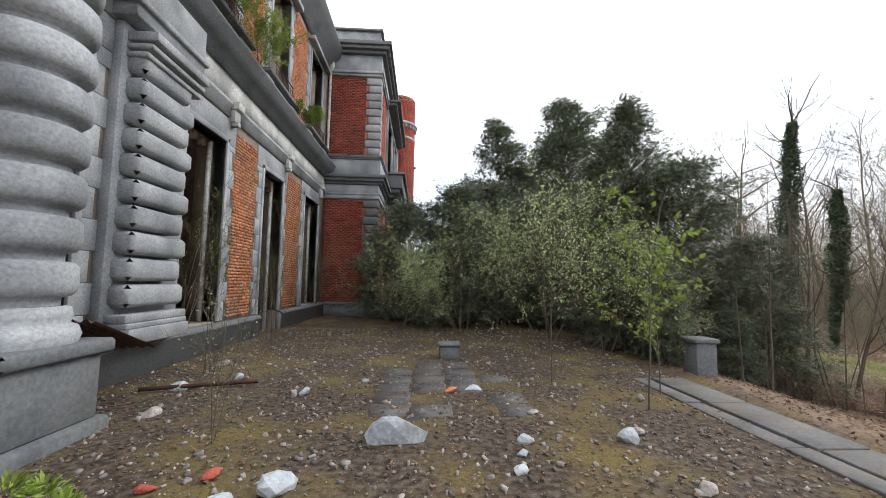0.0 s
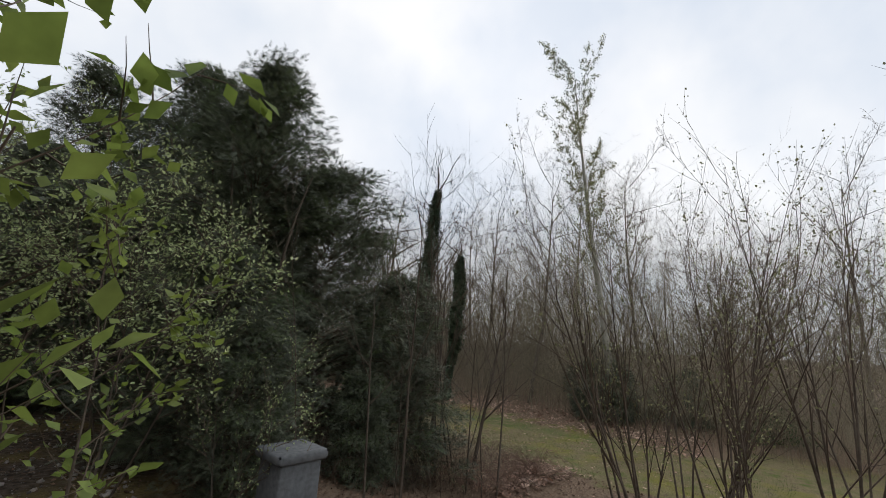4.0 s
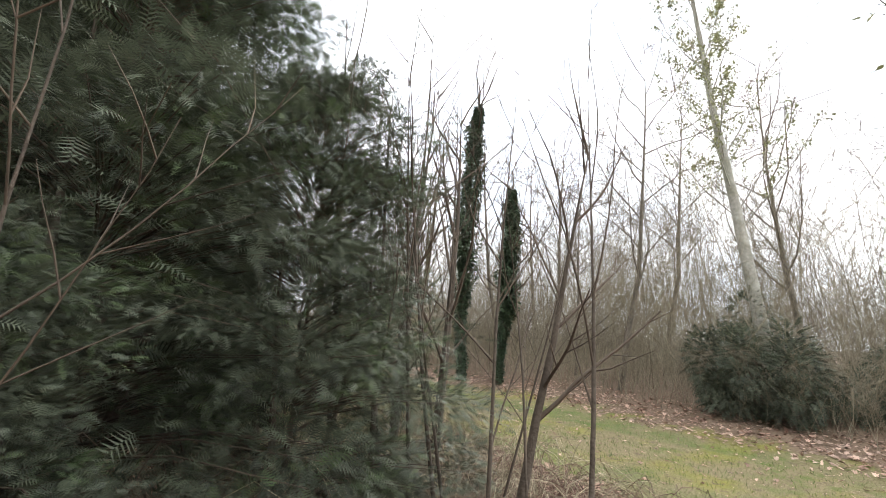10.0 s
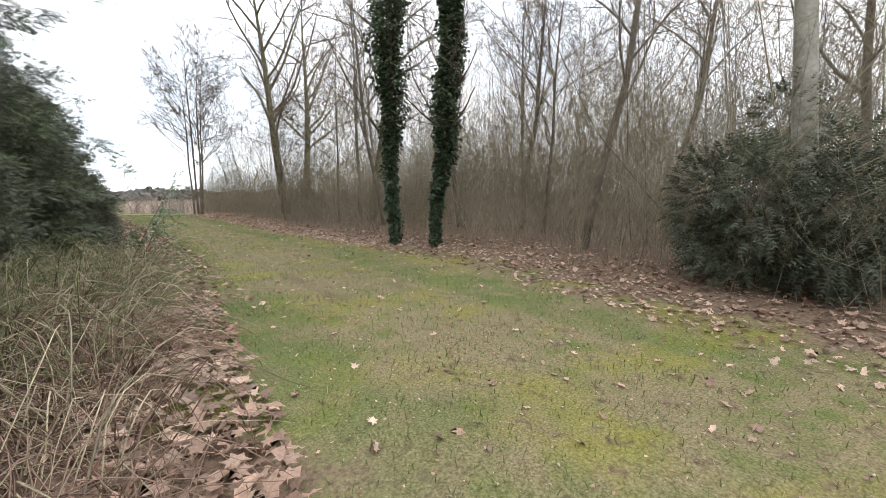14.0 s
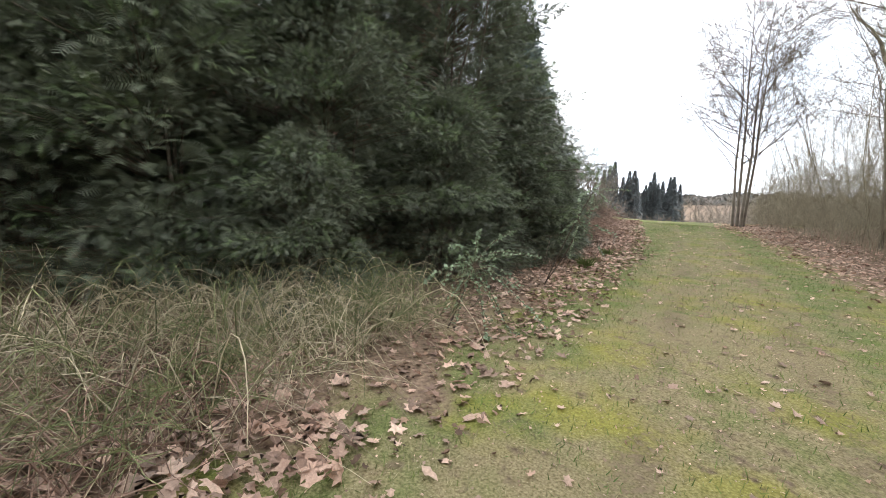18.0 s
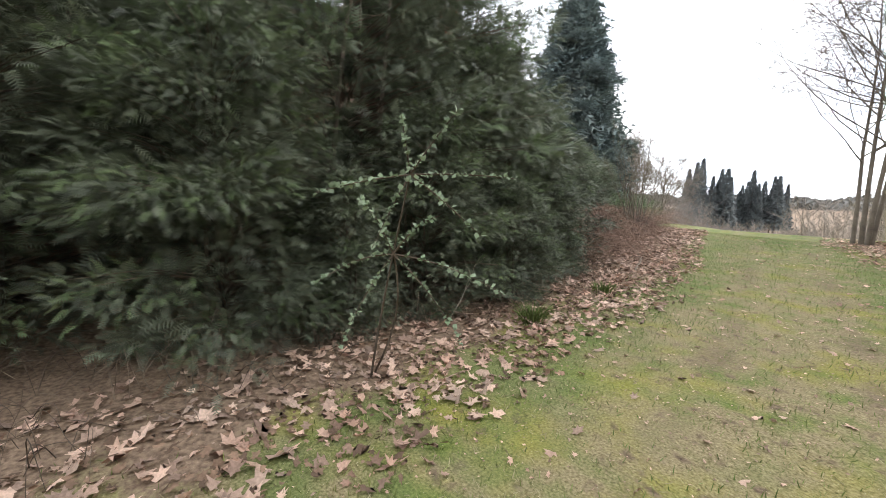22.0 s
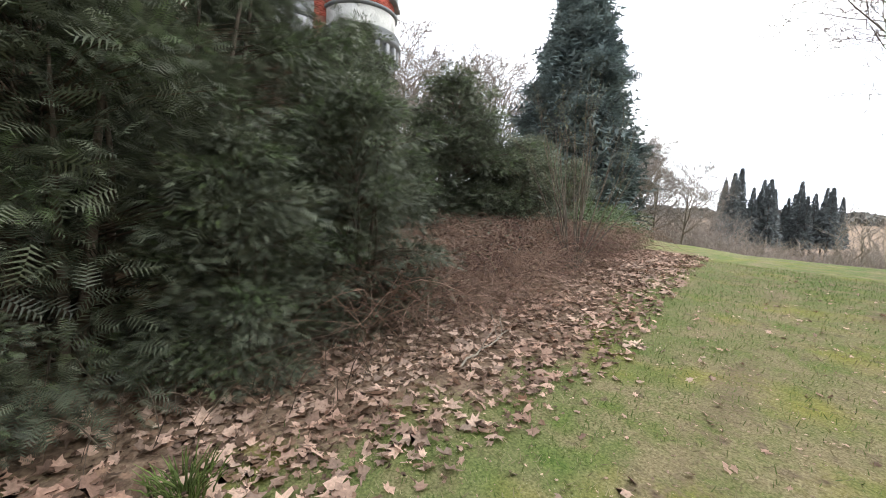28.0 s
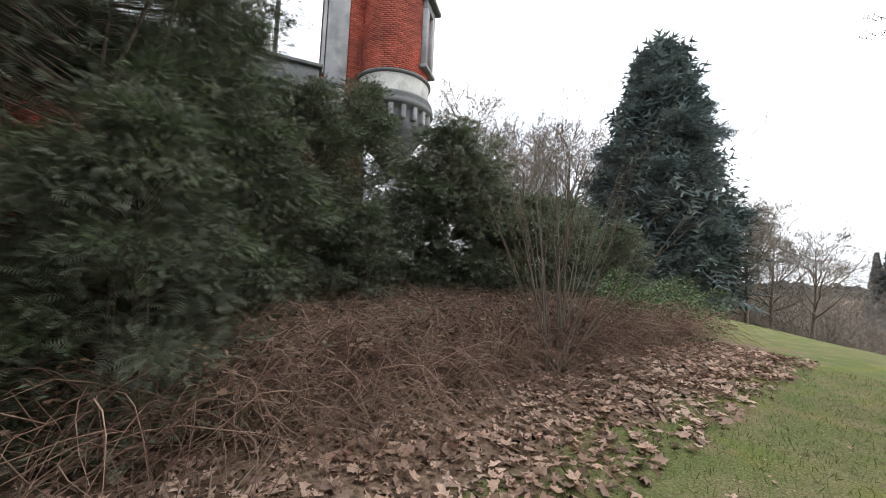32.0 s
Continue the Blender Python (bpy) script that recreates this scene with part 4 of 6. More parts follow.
# ---- plants ----
def turns(rng, d, roll=True):
    """Turn matrices whose y axes run along the rows of d."""
    d = d / (np.linalg.norm(d, axis=1)[:, None] + 1e-9)
    ref = np.where(np.abs(d[:, 2:3]) < 0.95, np.array([[0, 0, 1.0]]), np.array([[1.0, 0, 0]]))
    u = np.cross(d, ref)
    u /= np.linalg.norm(u, axis=1)[:, None] + 1e-9
    w = np.cross(u, d)
    if roll:
        a = rng.uniform(-0.9, 0.9, len(d))[:, None]
        u, w = np.cos(a) * u + np.sin(a) * w, np.cos(a) * w - np.sin(a) * u
    return np.stack([u, d, w], -1)


def scatter(verts, faces, where, turn, size):
    """Copies of a small template, joined into one array of corners and faces."""
    n, k = len(where), len(verts)
    size = np.asarray(size, float)
    size = size[:, None, None] if size.ndim == 1 else size[:, None, :]
    v = np.einsum("nij,nkj->nki", turn, verts[None] * size) + where[:, None]
    f = faces[None] + (np.arange(n) * k)[:, None, None]
    return v.reshape(-1, 3), f.reshape(-1, faces.shape[1])


def needle_spray(needles=14, width=0.36):
    """A flat yew spray: a drooping stem with narrow needles on alternate sides, all in one piece (1 long)."""
    t = np.linspace(0, 0.95, needles + 1)
    v = [(0.0, q, 0.06 * q - 0.26 * q * q) for q in t]
    f = []
    for i in range(needles):
        ln, s = width * (1 - 0.75 * abs(t[i] - 0.32)), 1 if i % 2 else -1
        f.append([i, len(v), i + 1] if s < 0 else [i, i + 1, len(v)])
        v.append((s * ln, t[i] + 0.17, 0.05 * t[i] - 0.28 * t[i] ** 2 - 0.05))
    return np.array(v, float), np.array(f, int)


def frond(pairs=4, width=0.42):
    """A flat yew spray: a stem with needle-like leaflets on both sides, drooping at its tip (1 long)."""
    v, f = [], []
    for i in range(pairs):
        t = 0.06 + 0.86 * i / (pairs - 1)
        ln = width * (1 - 0.62 * abs(t - 0.3))
        droop = -0.2 * t * t
        for s in (-1, 1):
            n = len(v)
            v += [(0, t - 0.06, droop), (s * ln, t + 0.16 + 0.1 * t, droop - 0.06), (0, t + 0.1, droop)]
            f.append([n, n + 1, n + 2] if s < 0 else [n, n + 2, n + 1])
    n = len(v)
    v += [(-0.03, 0, 0), (0.03, 0, 0), (0, 1.1, -0.22)]
    f.append([n, n + 1, n + 2])
    return np.array(v, float), np.array(f, int)


LEAF_V = np.array([(0, 0, 0), (0.32, 0.45, 0.06), (0, 1, -0.04), (-0.32, 0.45, 0.06)], float)
LEAF_F = np.array([[0, 1, 2, 3]])
FROND_V, FROND_F = frond()
SPRAY_V, SPRAY_F = needle_spray()


def wander(rng, p, d, length, steps, bend, lift):
    """A bent line from p along d."""
    pts, p, d = [np.array(p, float)], np.array(p, float), np.array(d, float) / np.linalg.norm(d)
    for _ in range(steps):
        d = d + rng.normal(0, bend, 3) + np.array([0, 0, lift])
        d /= np.linalg.norm(d)
        p = p + d * length / steps
        pts.append(p)
    return np.array(pts), d


def grow(rng, p, d, length, r, level, out, spec):
    """Limbs of a bare tree, level by level, as lines with radii."""
    kids, spread, ratio, bend, lift, last = spec[:6]
    thin, least = spec[6:] if len(spec) > 6 else (0.54, 0.003)
    pts, _ = wander(rng, p, d, length, 6 if level < 2 else 3 if level == 2 else 2, bend * (0.5 if level == 0 else 1 + 0.4 * level), lift if level else 0.02)
    n = len(pts)
    radii = r * (1 - np.linspace(0, 0.75 if level else 0.94, n))
    out.append((pts, radii, level))
    if level >= last:
        return
    count = kids[min(level, len(kids) - 1)]
    for i in range(count):
        t = (0.28 if level == 0 else 0.18) + (0.72 if level == 0 else 0.8) * (i + rng.uniform(0.1, 0.9)) / count
        k = min(int(t * (n - 1)), n - 2)
        f = t * (n - 1) - k
        base = pts[k] * (1 - f) + pts[k + 1] * f
        along = pts[k + 1] - pts[k]
        along /= np.linalg.norm(along)
        side = rng.normal(0, 1, 3)
        side -= along * (side @ along)
        side /= np.linalg.norm(side) + 1e-9
        a = np.radians(rng.normal(spread, 9))
        dd = along * np.cos(a) + side * np.sin(a)
        rr = max(r * (1 - 0.65 * t) * thin * rng.uniform(0.83, 1.15), least)
        grow(rng, base, dd, length * ratio * rng.uniform(0.7, 1.15) * (1.15 - 0.5 * t), rr, level + 1, out, spec)


def limbs_mesh(name, limbs, keep=lambda lv: True, sides=(7, 5, 4, 3, 3, 3)):
    b = Buf()
    for pts, radii, lv in limbs:
        if keep(lv):
            b.tube(pts, radii, sides[min(lv, 5)])
    return b.mesh(name)


def tips(limbs, least):
    """Points and directions along the thin twigs."""
    p, d = [], []
    for pts, radii, lv in limbs:
        if lv >= least:
            p.append(pts[1:])
            d.append(np.diff(pts, axis=0))
    return np.concatenate(p), np.concatenate(d)


def leaves_mesh(name, rng, p, d, per, size, template=(LEAF_V, LEAF_F), spread=0.05):
    n = len(p) * per
    k = rng.integers(0, len(p), n)
    where = p[k] + rng.normal(0, spread, (n, 3))
    dirs = d[k] / (np.linalg.norm(d[k], axis=1)[:, None] + 1e-9) + rng.normal(0, 0.8, (n, 3))
    v, f = scatter(*template, where, turns(rng, dirs), size * rng.uniform(0.6, 1.3, n))
    return arrays_mesh(name, v, f)


def bare_tree(name, seed, h, r, spec, bark, twig, label, leafy=None, fixed=None):
    """A bare spring tree at the origin: trunk, limbs, twigs, and buds or leaves where it has them."""
    rng = np.random.default_rng(seed)
    out = []
    grow(rng, (0, 0, -0.2), (rng.normal(0, 0.04), rng.normal(0, 0.04), 1), h, r, 0, out, spec)
    t = thing(name, label, "tree")
    part("trunk", limbs_mesh("trunk", out, lambda lv: lv == 0), bark, t, soft=True)
    for limb in out:
        if limb[2] == 1:
            part("limb", limbs_mesh("limb", [limb]), bark, t)
    crown = part("twig_crown", limbs_mesh("twig_crown", out, lambda lv: lv >= 2), twig, t, kind="stuff")
    if leafy:
        material, per, size = leafy
        p, d = tips(out, 2)
        part("leaves", leaves_mesh("leaves", rng, p, d, per, size), material, crown, kind="stuff")
    return t, out


def park(tree, x, y, scale=1.0, turn=0.0, first=False):
    """Puts a tree on the ground, or a copy of it."""
    m = Matrix.Translation((x, y, gz(x, y))) @ Matrix.Rotation(radians(turn), 4, "Z") @ Matrix.Scale(scale, 4)
    if first:
        tree.matrix_basis = m
        return tree
    made = copy_thing(tree, Matrix.Translation((x, y, gz(x, y))) @ Matrix.Rotation(radians(turn), 4, "Z"))
    made.scale = (scale, scale, scale)
    return made


def clump_crown(rng, h, rad, clumps, per, top=2.4, blunt=0.55, clump=0.47, low=0.0, flat=0.45, share=8):
    """Sprays in flattened clumps along boughs that stand out of an uneven crown: points, directions, clump centres and the foliage inside."""
    def reach_of(a, t):
        lobes = 1 + 0.13 * np.sin(a * 3 + t * 6) + 0.09 * np.sin(a * 5 - t * 13) + 0.06 * np.sin(a * 9 + t * 31)
        return rad * np.maximum(1 - t ** top, 0.0) ** blunt * lobes * (0.84 + 0.16 * np.minimum(t * 7, 1))
    nb = max(clumps // share, 12)
    ba, bt = rng.uniform(0, 2 * np.pi, nb), low + (1 - low) * (np.arange(nb) + rng.random(nb)) / nb
    ln = rng.uniform(0.64, 1.0, nb)
    k = rng.integers(0, nb, clumps)
    s = rng.uniform(0.3, 1.0, clumps) ** 0.65
    reach = reach_of(ba, bt)[k] * ln[k] * s + 0.05
    a = ba[k] + rng.normal(0, 0.42, clumps) / np.maximum(reach, 0.5)
    out = np.stack([np.cos(a), np.sin(a), 0 * a], -1)
    c = out * reach[:, None]
    c[:, 2] = np.maximum(bt[k] * h + 0.22 * reach - 0.5 * rad * (reach / rad) ** 2 * 0.35 + rng.normal(0, 0.1, clumps), 0.15)
    k = np.repeat(np.arange(clumps), per)
    n = len(k)
    big = clump * rng.uniform(0.55, 1.3, clumps)
    u = rng.normal(0, 1, (n, 3))
    u /= np.linalg.norm(u, axis=1)[:, None]
    r = rng.random(n) ** 0.5 * big[k]
    p = c[k] + u * np.array([1, 1, flat]) * r[:, None]
    p[:, 2] = np.maximum(p[:, 2] - 0.22 * r, 0.05)
    d = u * 0.7 + out[k] * 0.75 + np.array([0, 0, 0.12]) + rng.normal(0, 0.25, (n, 3))
    m = clumps * 16
    ai, ti = rng.uniform(0, 2 * np.pi, m), rng.uniform(0.02, 0.97, m)
    ri = reach_of(ai, ti) * rng.uniform(0.25, 0.7, m)
    inner = np.stack([np.cos(ai) * ri, np.sin(ai) * ri, ti * h], -1)
    return p, d, c, inner


def yew(seed, h, rad, clumps, per, size, label, top=2.4):
    """A dark yew: several stems, boughs, and clumps of flat needle sprays; some young sprays are paler, with sunlight
    painted into their colour.
    """
    rng = np.random.default_rng(seed)
    t = thing("yew", label, "tree")
    for i in range(4):
        b = Buf()
        a = rng.uniform(0, 6.28)
        pts, _ = wander(rng, (0.25 * np.cos(a), 0.25 * np.sin(a), -0.2), (0.14 * np.cos(a), 0.14 * np.sin(a), 1), h * rng.uniform(0.6, 0.8), 7, 0.06, 0.05)
        b.tube(pts, 0.06 * (1 - 0.85 * np.linspace(0, 1, len(pts))), 6)
        part("stem", b.mesh("stem"), M_BARK, t)
    p, d, c, inner = clump_crown(rng, h, rad, clumps, per, top)
    b = Buf()
    core = np.stack([0.08 * c[:, 0], 0.08 * c[:, 1], np.maximum(c[:, 2] * 0.93 - 0.25, 0.1)], -1)
    mid = core * 0.45 + c * 0.55 + np.array([0, 0, 0.1])
    b.tubes(np.stack([core, mid, c], 1), np.tile([0.014, 0.008, 0.003], (clumps, 1)), 3)
    part("bough_crown", b.mesh("bough_crown"), M_TWIG, t, kind="stuff")
    pale = np.repeat(rng.random(clumps) < 0.26, per) & (rng.random(len(p)) < 0.8)
    for name, sel, m in (("needle_crown", ~pale, M_YEW), ("young_needle_crown", pale, M_YEW_PALE)):
        v, f = scatter(SPRAY_V, SPRAY_F, p[sel], turns(rng, d[sel]), size * rng.uniform(0.6, 1.3, sel.sum()))
        part(name, arrays_mesh(name, v, f), m, t, kind="stuff")
    v, f = scatter(SPRAY_V * np.array([1.3, 1, 1]), SPRAY_F, inner, turns(rng, rng.normal(0, 1, inner.shape) * np.array([1, 1, 0.5])), rng.uniform(0.14, 0.26, len(inner)))
    part("inner_foliage", arrays_mesh("inner_foliage", v, f), M_YEW, t, kind="stuff")
    return t


YEW_L = "dark green yew with drooping flat needle sprays beside the track"
YEWS = [yew(11, 10.6, 3.5, 640, 56, 0.15, YEW_L, 2.6), yew(12, 7.0, 2.8, 440, 54, 0.14, YEW_L), yew(13, 4.4, 2.15, 260, 54, 0.135, "low spreading yew with dark green needle sprays", 2.0)]
# x, y, which, scale, turn
YEW_AT = [(7.5, 20.6, 0, 1.0, 0), (7.2, 10.5, 1, 0.82, 40), (4.2, 14.6, 2, 1.1, 10),
          (6.2, 16.6, 0, 0.93, 130), (9.4, 18.2, 2, 0.75, 200), (6.2, 23.9, 0, 0.88, 75), (8.9, 22.6, 2, 0.95, 80), (3.9, 20.6, 0, 0.95, 210), (7.9, 14.2, 2, 0.95, 150),
          (1.2, 14.2, 2, 1.15, 300), (2.9, 17.4, 1, 0.85, 15), (-0.6, 16.2, 2, 1.1, 65), (6.2, 13.2, 1, 0.9, 340), (8.55, 9.75, 1, 0.56, 30), (7.0, 8.7, 2, 0.36, 110),
          (4.2, 26.8, 1, 0.62, 100), (4.3, 29.2, 2, 0.7, 160), (4.3, 31.4, 2, 0.66, 250), (5.6, 27.8, 2, 0.5, 20), (3.2, 24.4, 1, 1.08, 190), (9.7, 20.6, 2, 0.6, 260), (8.4, 16.4, 1, 0.72, 300),
          (6.6, 25.9, 2, 0.72, 120), (4.9, 9.2, 2, 0.62, 220), (5.6, 30.2, 2, 0.34, 70), (5.2, 32.8, 2, 0.55, 15), (4.8, 35.0, 2, 0.55, 95), (4.9, 7.9, 2, 0.4, 130), (9.6, 15.2, 2, 0.5, 170),
          (1.6, 28.4, 1, 0.78, 60), (4.4, 33.4, 2, 0.65, 200), (4.6, 29.9, 2, 0.95, 280), (3.0, 31.6, 1, 0.45, 130), (5.4, 31.6, 2, 0.62, 40), (9.9, 19.3, 2, 0.4, 20), (10.2, 21.9, 2, 0.38, 310), (8.7, 25.2, 2, 0.62, 45), (9.5, 23.8, 2, 0.45, 100)]
for i, (x, y, k, s, a) in enumerate(YEW_AT):
    park(YEWS[k], x, y, s, a, first=i < 3)
park(yew(14, 7.0, 2.3, 330, 50, 0.145, "tall pointed dark conifer above the terrace shrubs", 1.05), 5.7, 10.7, 1.0, 0, first=True)


# ---- the nearer trees along the track ----
OAK = ((17, 9, 6, 4), 46, 0.4, 0.08, 0.04, 4, 0.42, 0.0055)
SLIM = ((24, 9, 6, 3), 52, 0.4, 0.08, 0.05, 4, 0.4, 0.006)
POPLAR = ((44, 10, 6), 40, 0.2, 0.04, 0.06, 3, 0.17, 0.004)
DOME = ((18, 9, 6, 4), 50, 0.56, 0.06, 0.05, 4, 0.5, 0.022)
oak, _ = bare_tree("bare_tree", 3, 11.0, 0.1, OAK, M_BARK_PALE, M_TWIG, "tall bare deciduous tree with fine spreading twigs")
slim, _ = bare_tree("bare_tree", 5, 9.0, 0.062, SLIM, M_BARK_PALE, M_TWIG, "slender bare tree with upright limbs")
twin, _ = bare_tree("bare_tree", 8, 12.0, 0.24, OAK, M_BARK_GREEN, M_TWIG, "old bare tree with green algae on its limbs beside the track")
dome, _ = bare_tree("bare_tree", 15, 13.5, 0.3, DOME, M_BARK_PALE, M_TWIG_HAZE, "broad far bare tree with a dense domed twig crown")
for i, (tree, x, y, s, a) in enumerate([
        (oak, 19.3, 12.9, 1.0, 0), (slim, 13.3, 34.4, 1.1, 20), (twin, 17.6, 32.0, 1.15, 0), (dome, -25, 47, 1.25, 10),
        (slim, 13.5, 34.5, 1.05, 140), (slim, 13.12, 34.55, 1.0, 260), (slim, 13.42, 34.2, 1.1, 80), (oak, 21.6, 17.0, 1.05, 70), (oak, 20.2, 18.5, 1.1, 160), (oak, 19.0, 22.0, 1.0, 220), (slim, 18.2, 25.0, 1.0, 30),
        (oak, 20.5, 28.0, 1.1, 300), (oak, 22.5, 9.0, 1.05, 100), (slim, 21.8, 6.0, 0.85, 200), (slim, 22.6, 5.0, 0.8, 10), (oak, 24.5, 2.0, 0.95, 50), (slim, 21.0, 15.5, 1.0, 80),
        (oak, 25.0, 14.0, 1.2, 20), (oak, 27.0, 22.0, 1.25, 120), (oak, 24.0, 32.0, 1.2, 200), (slim, 16.8, 29.0, 0.9, 300), (twin, 21.0, 40.0, 1.3, 60), (twin, 19.6, 24.6, 0.95, 100)]):
    park(tree, x, y, s, a, first=i < 4)

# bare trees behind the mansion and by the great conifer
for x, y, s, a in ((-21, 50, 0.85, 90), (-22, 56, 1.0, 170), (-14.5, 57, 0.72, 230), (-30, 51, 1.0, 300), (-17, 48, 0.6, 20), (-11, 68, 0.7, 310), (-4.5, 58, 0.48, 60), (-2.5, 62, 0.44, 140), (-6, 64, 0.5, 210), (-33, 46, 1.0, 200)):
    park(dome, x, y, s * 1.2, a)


def poplar_with_bush():
    """The pale-stemmed poplar that rises out of the evergreen bush."""
    t, limbs = bare_tree("poplar", 21, 15.5, 0.17, POPLAR, M_BIRCH, M_TWIG, "tall pale poplar stem with upright budding branches", (M_BUD, 2, 0.07))
    park(t, 19.2, 9.1, 1.0, 0, first=True)


poplar_with_bush()


def leafy_bush(name, seed, rx, ry, h, count, size, material, label, x, y, twig=M_TWIG, template=(LEAF_V, LEAF_F), lumps=26):
    """An evergreen shrub: stems, and leaves in uneven lumps."""
    rng = np.random.default_rng(seed)
    t = thing(name, label, "shrub")
    c = rng.normal(0, 1, (lumps, 3))
    c /= np.linalg.norm(c, axis=1)[:, None]
    c[:, 2] = np.abs(c[:, 2])
    c *= rng.uniform(0.45, 0.85, lumps)[:, None]
    k = rng.integers(0, lumps, count)
    u = rng.normal(0, 1, (count, 3))
    u /= np.linalg.norm(u, axis=1)[:, None]
    p = (c[k] + u * rng.uniform(0.55, 1.0, count)[:, None] ** 0.6 * 0.3) * np.array([rx, ry, h])
    p[:, 2] = np.abs(p[:, 2]) + 0.05
    b = Buf()
    for q in c:
        tip = q * np.array([rx, ry, h])
        b.tube([(0.1 * q[0], 0.1 * q[1], -0.1), tip * np.array([0.4, 0.4, 0.55]), tip], [0.035, 0.022, 0.008], 4)
    part("stem_tangle", b.mesh("stem_tangle"), twig, t, kind="stuff")
    v, f = scatter(*template, p, turns(rng, u + np.array([0, 0, -0.2])), size * rng.uniform(0.6, 1.3, count))
    part("leaves", arrays_mesh("leaves", v, f), material, t, kind="stuff")
    t.location = (x, y, gz(x, y))
    return t


leafy_bush("evergreen_bush", 31, 1.5, 1.5, 2.5, 9000, 0.14, M_YEW, "dense dark evergreen bush round the pale poplar stem", 19.0, 9.4, template=(FROND_V, FROND_F))
leafy_bush("evergreen_bush", 32, 1.6, 1.4, 1.9, 7000, 0.14, M_YEW, "broad dark evergreen bush at the edge of the wood", 20.8, 7.4, template=(FROND_V, FROND_F))
leafy_bush("evergreen_bush", 33, 1.3, 1.2, 1.1, 6500, 0.06, M_LAUREL, "low dark bush at the lawn's edge", 20.2, 4.6)
leafy_bush("green_shrub", 34, 1.3, 1.7, 1.35, 9000, 0.06, M_YEW_PALE, "fresh green shrub among the brambles", 7.0, 33.2)
leafy_bush("green_shrub", 35, 1.1, 1.3, 1.2, 5000, 0.055, M_YEW_PALE, "pale green shrub among the brambles", 6.4, 35.2)


def ivy_tree(seed, x, y, h, lean, girth):
    rng = np.random.default_rng(seed)
    t = thing("ivy_tree", "slim tree trunk wrapped in dark glossy ivy beside the track", "tree", group="ivy trees")
    pts, _ = wander(rng, (0, 0, -0.2), (lean, 0, 1), h, 9, 0.03, 0.02)
    b = Buf()
    b.tube(pts, 0.12 * (1 - 0.6 * np.linspace(0, 1, len(pts))), 7)
    part("trunk", b.mesh("trunk"), M_BARK, t, soft=True)
    limbs = []
    for i in range(10):
        k = rng.integers(4, len(pts))
        grow(rng, pts[k], (rng.normal(), rng.normal(), 0.9), h * 0.22, 0.035, 1, limbs, ((6, 5, 4), 38, 0.5, 0.07, 0.04, 3))
    part("twig_crown", limbs_mesh("twig_crown", limbs), M_TWIG, t, kind="stuff")
    n = 20000
    s = rng.uniform(0.0, 1, n) ** 0.85
    at = np.stack([np.interp(s * (len(pts) - 1), np.arange(len(pts)), pts[:, i]) for i in range(3)], -1)
    a = rng.uniform(0, 6.28, n)
    r = (0.17 + 0.36 * rng.random(n) ** 1.6) * (0.8 + 0.9 * np.exp(-((s - 0.62) / 0.2) ** 2) * (0.6 + 0.4 * np.sin(a * 2 + s * 9)))
    r = girth * r * (0.85 + 0.5 * np.sin(s * 23 + a) * np.sin(s * 41 + 2 * a)) * (1 - 0.45 * smooth(0.85, 1.0, s)) * (0.5 + 0.5 * smooth(0.08, 0.45, s))
    where = at + np.stack([np.cos(a) * r, np.sin(a) * r, rng.normal(0, 0.05, n)], -1)
    d = np.stack([np.cos(a), np.sin(a), rng.uniform(-1.2, 0.2, n)], -1)
    v, f = scatter(LEAF_V * np.array([1.5, 1, 1]), LEAF_F, where, turns(rng, d), 0.085 * rng.uniform(0.6, 1.3, n))
    part("ivy", arrays_mesh("ivy", v, f), M_IVY, t, "dark ivy leaves", kind="stuff")
    t.location = (x, y, gz(x, y))


ivy_tree(41, 17.1, 17.5, 10.5, -0.02, 0.85)
ivy_tree(42, 17.55, 16.2, 7.0, 0.04, 0.62)


def great_conifer():
    rng = np.random.default_rng(51)
    t = thing("giant_conifer", "tall blue-green giant conifer with a ragged pyramid crown", "tree")
    b = Buf()
    b.tube([(0, 0, -0.3), (0, 0, 8), (0.1, 0, 19)], [0.6, 0.4, 0.05], 8)
    part("trunk", b.mesh("trunk"), M_BARK, t)
    p, d, c, inner = clump_crown(rng, 20.5, 7.4, 1000, 36, top=1.6, blunt=0.8, clump=0.85, low=0.01, flat=0.5, share=13)
    b = Buf()
    b.tubes(np.stack([c * np.array([0, 0, 1]), c * np.array([0.5, 0.5, 1.01]), c], 1), np.tile([0.06, 0.04, 0.01], (len(c), 1)), 3)
    part("bough_crown", b.mesh("bough_crown"), M_BARK, t, kind="stuff")
    for name, q, e, k in (("needle_crown", p, d, 0.5), ("inner_foliage", inner, rng.normal(0, 1, inner.shape), 1.5)):
        v, f = scatter(FROND_V, FROND_F, q, turns(rng, e), k * rng.uniform(0.5, 1.25, len(q)))
        part(name, arrays_mesh(name, v, f), M_SEQUOIA, t, kind="stuff")
    t.location = (-8.6, 54.0, gz(-8.6, 54.0) - 0.2)


great_conifer()


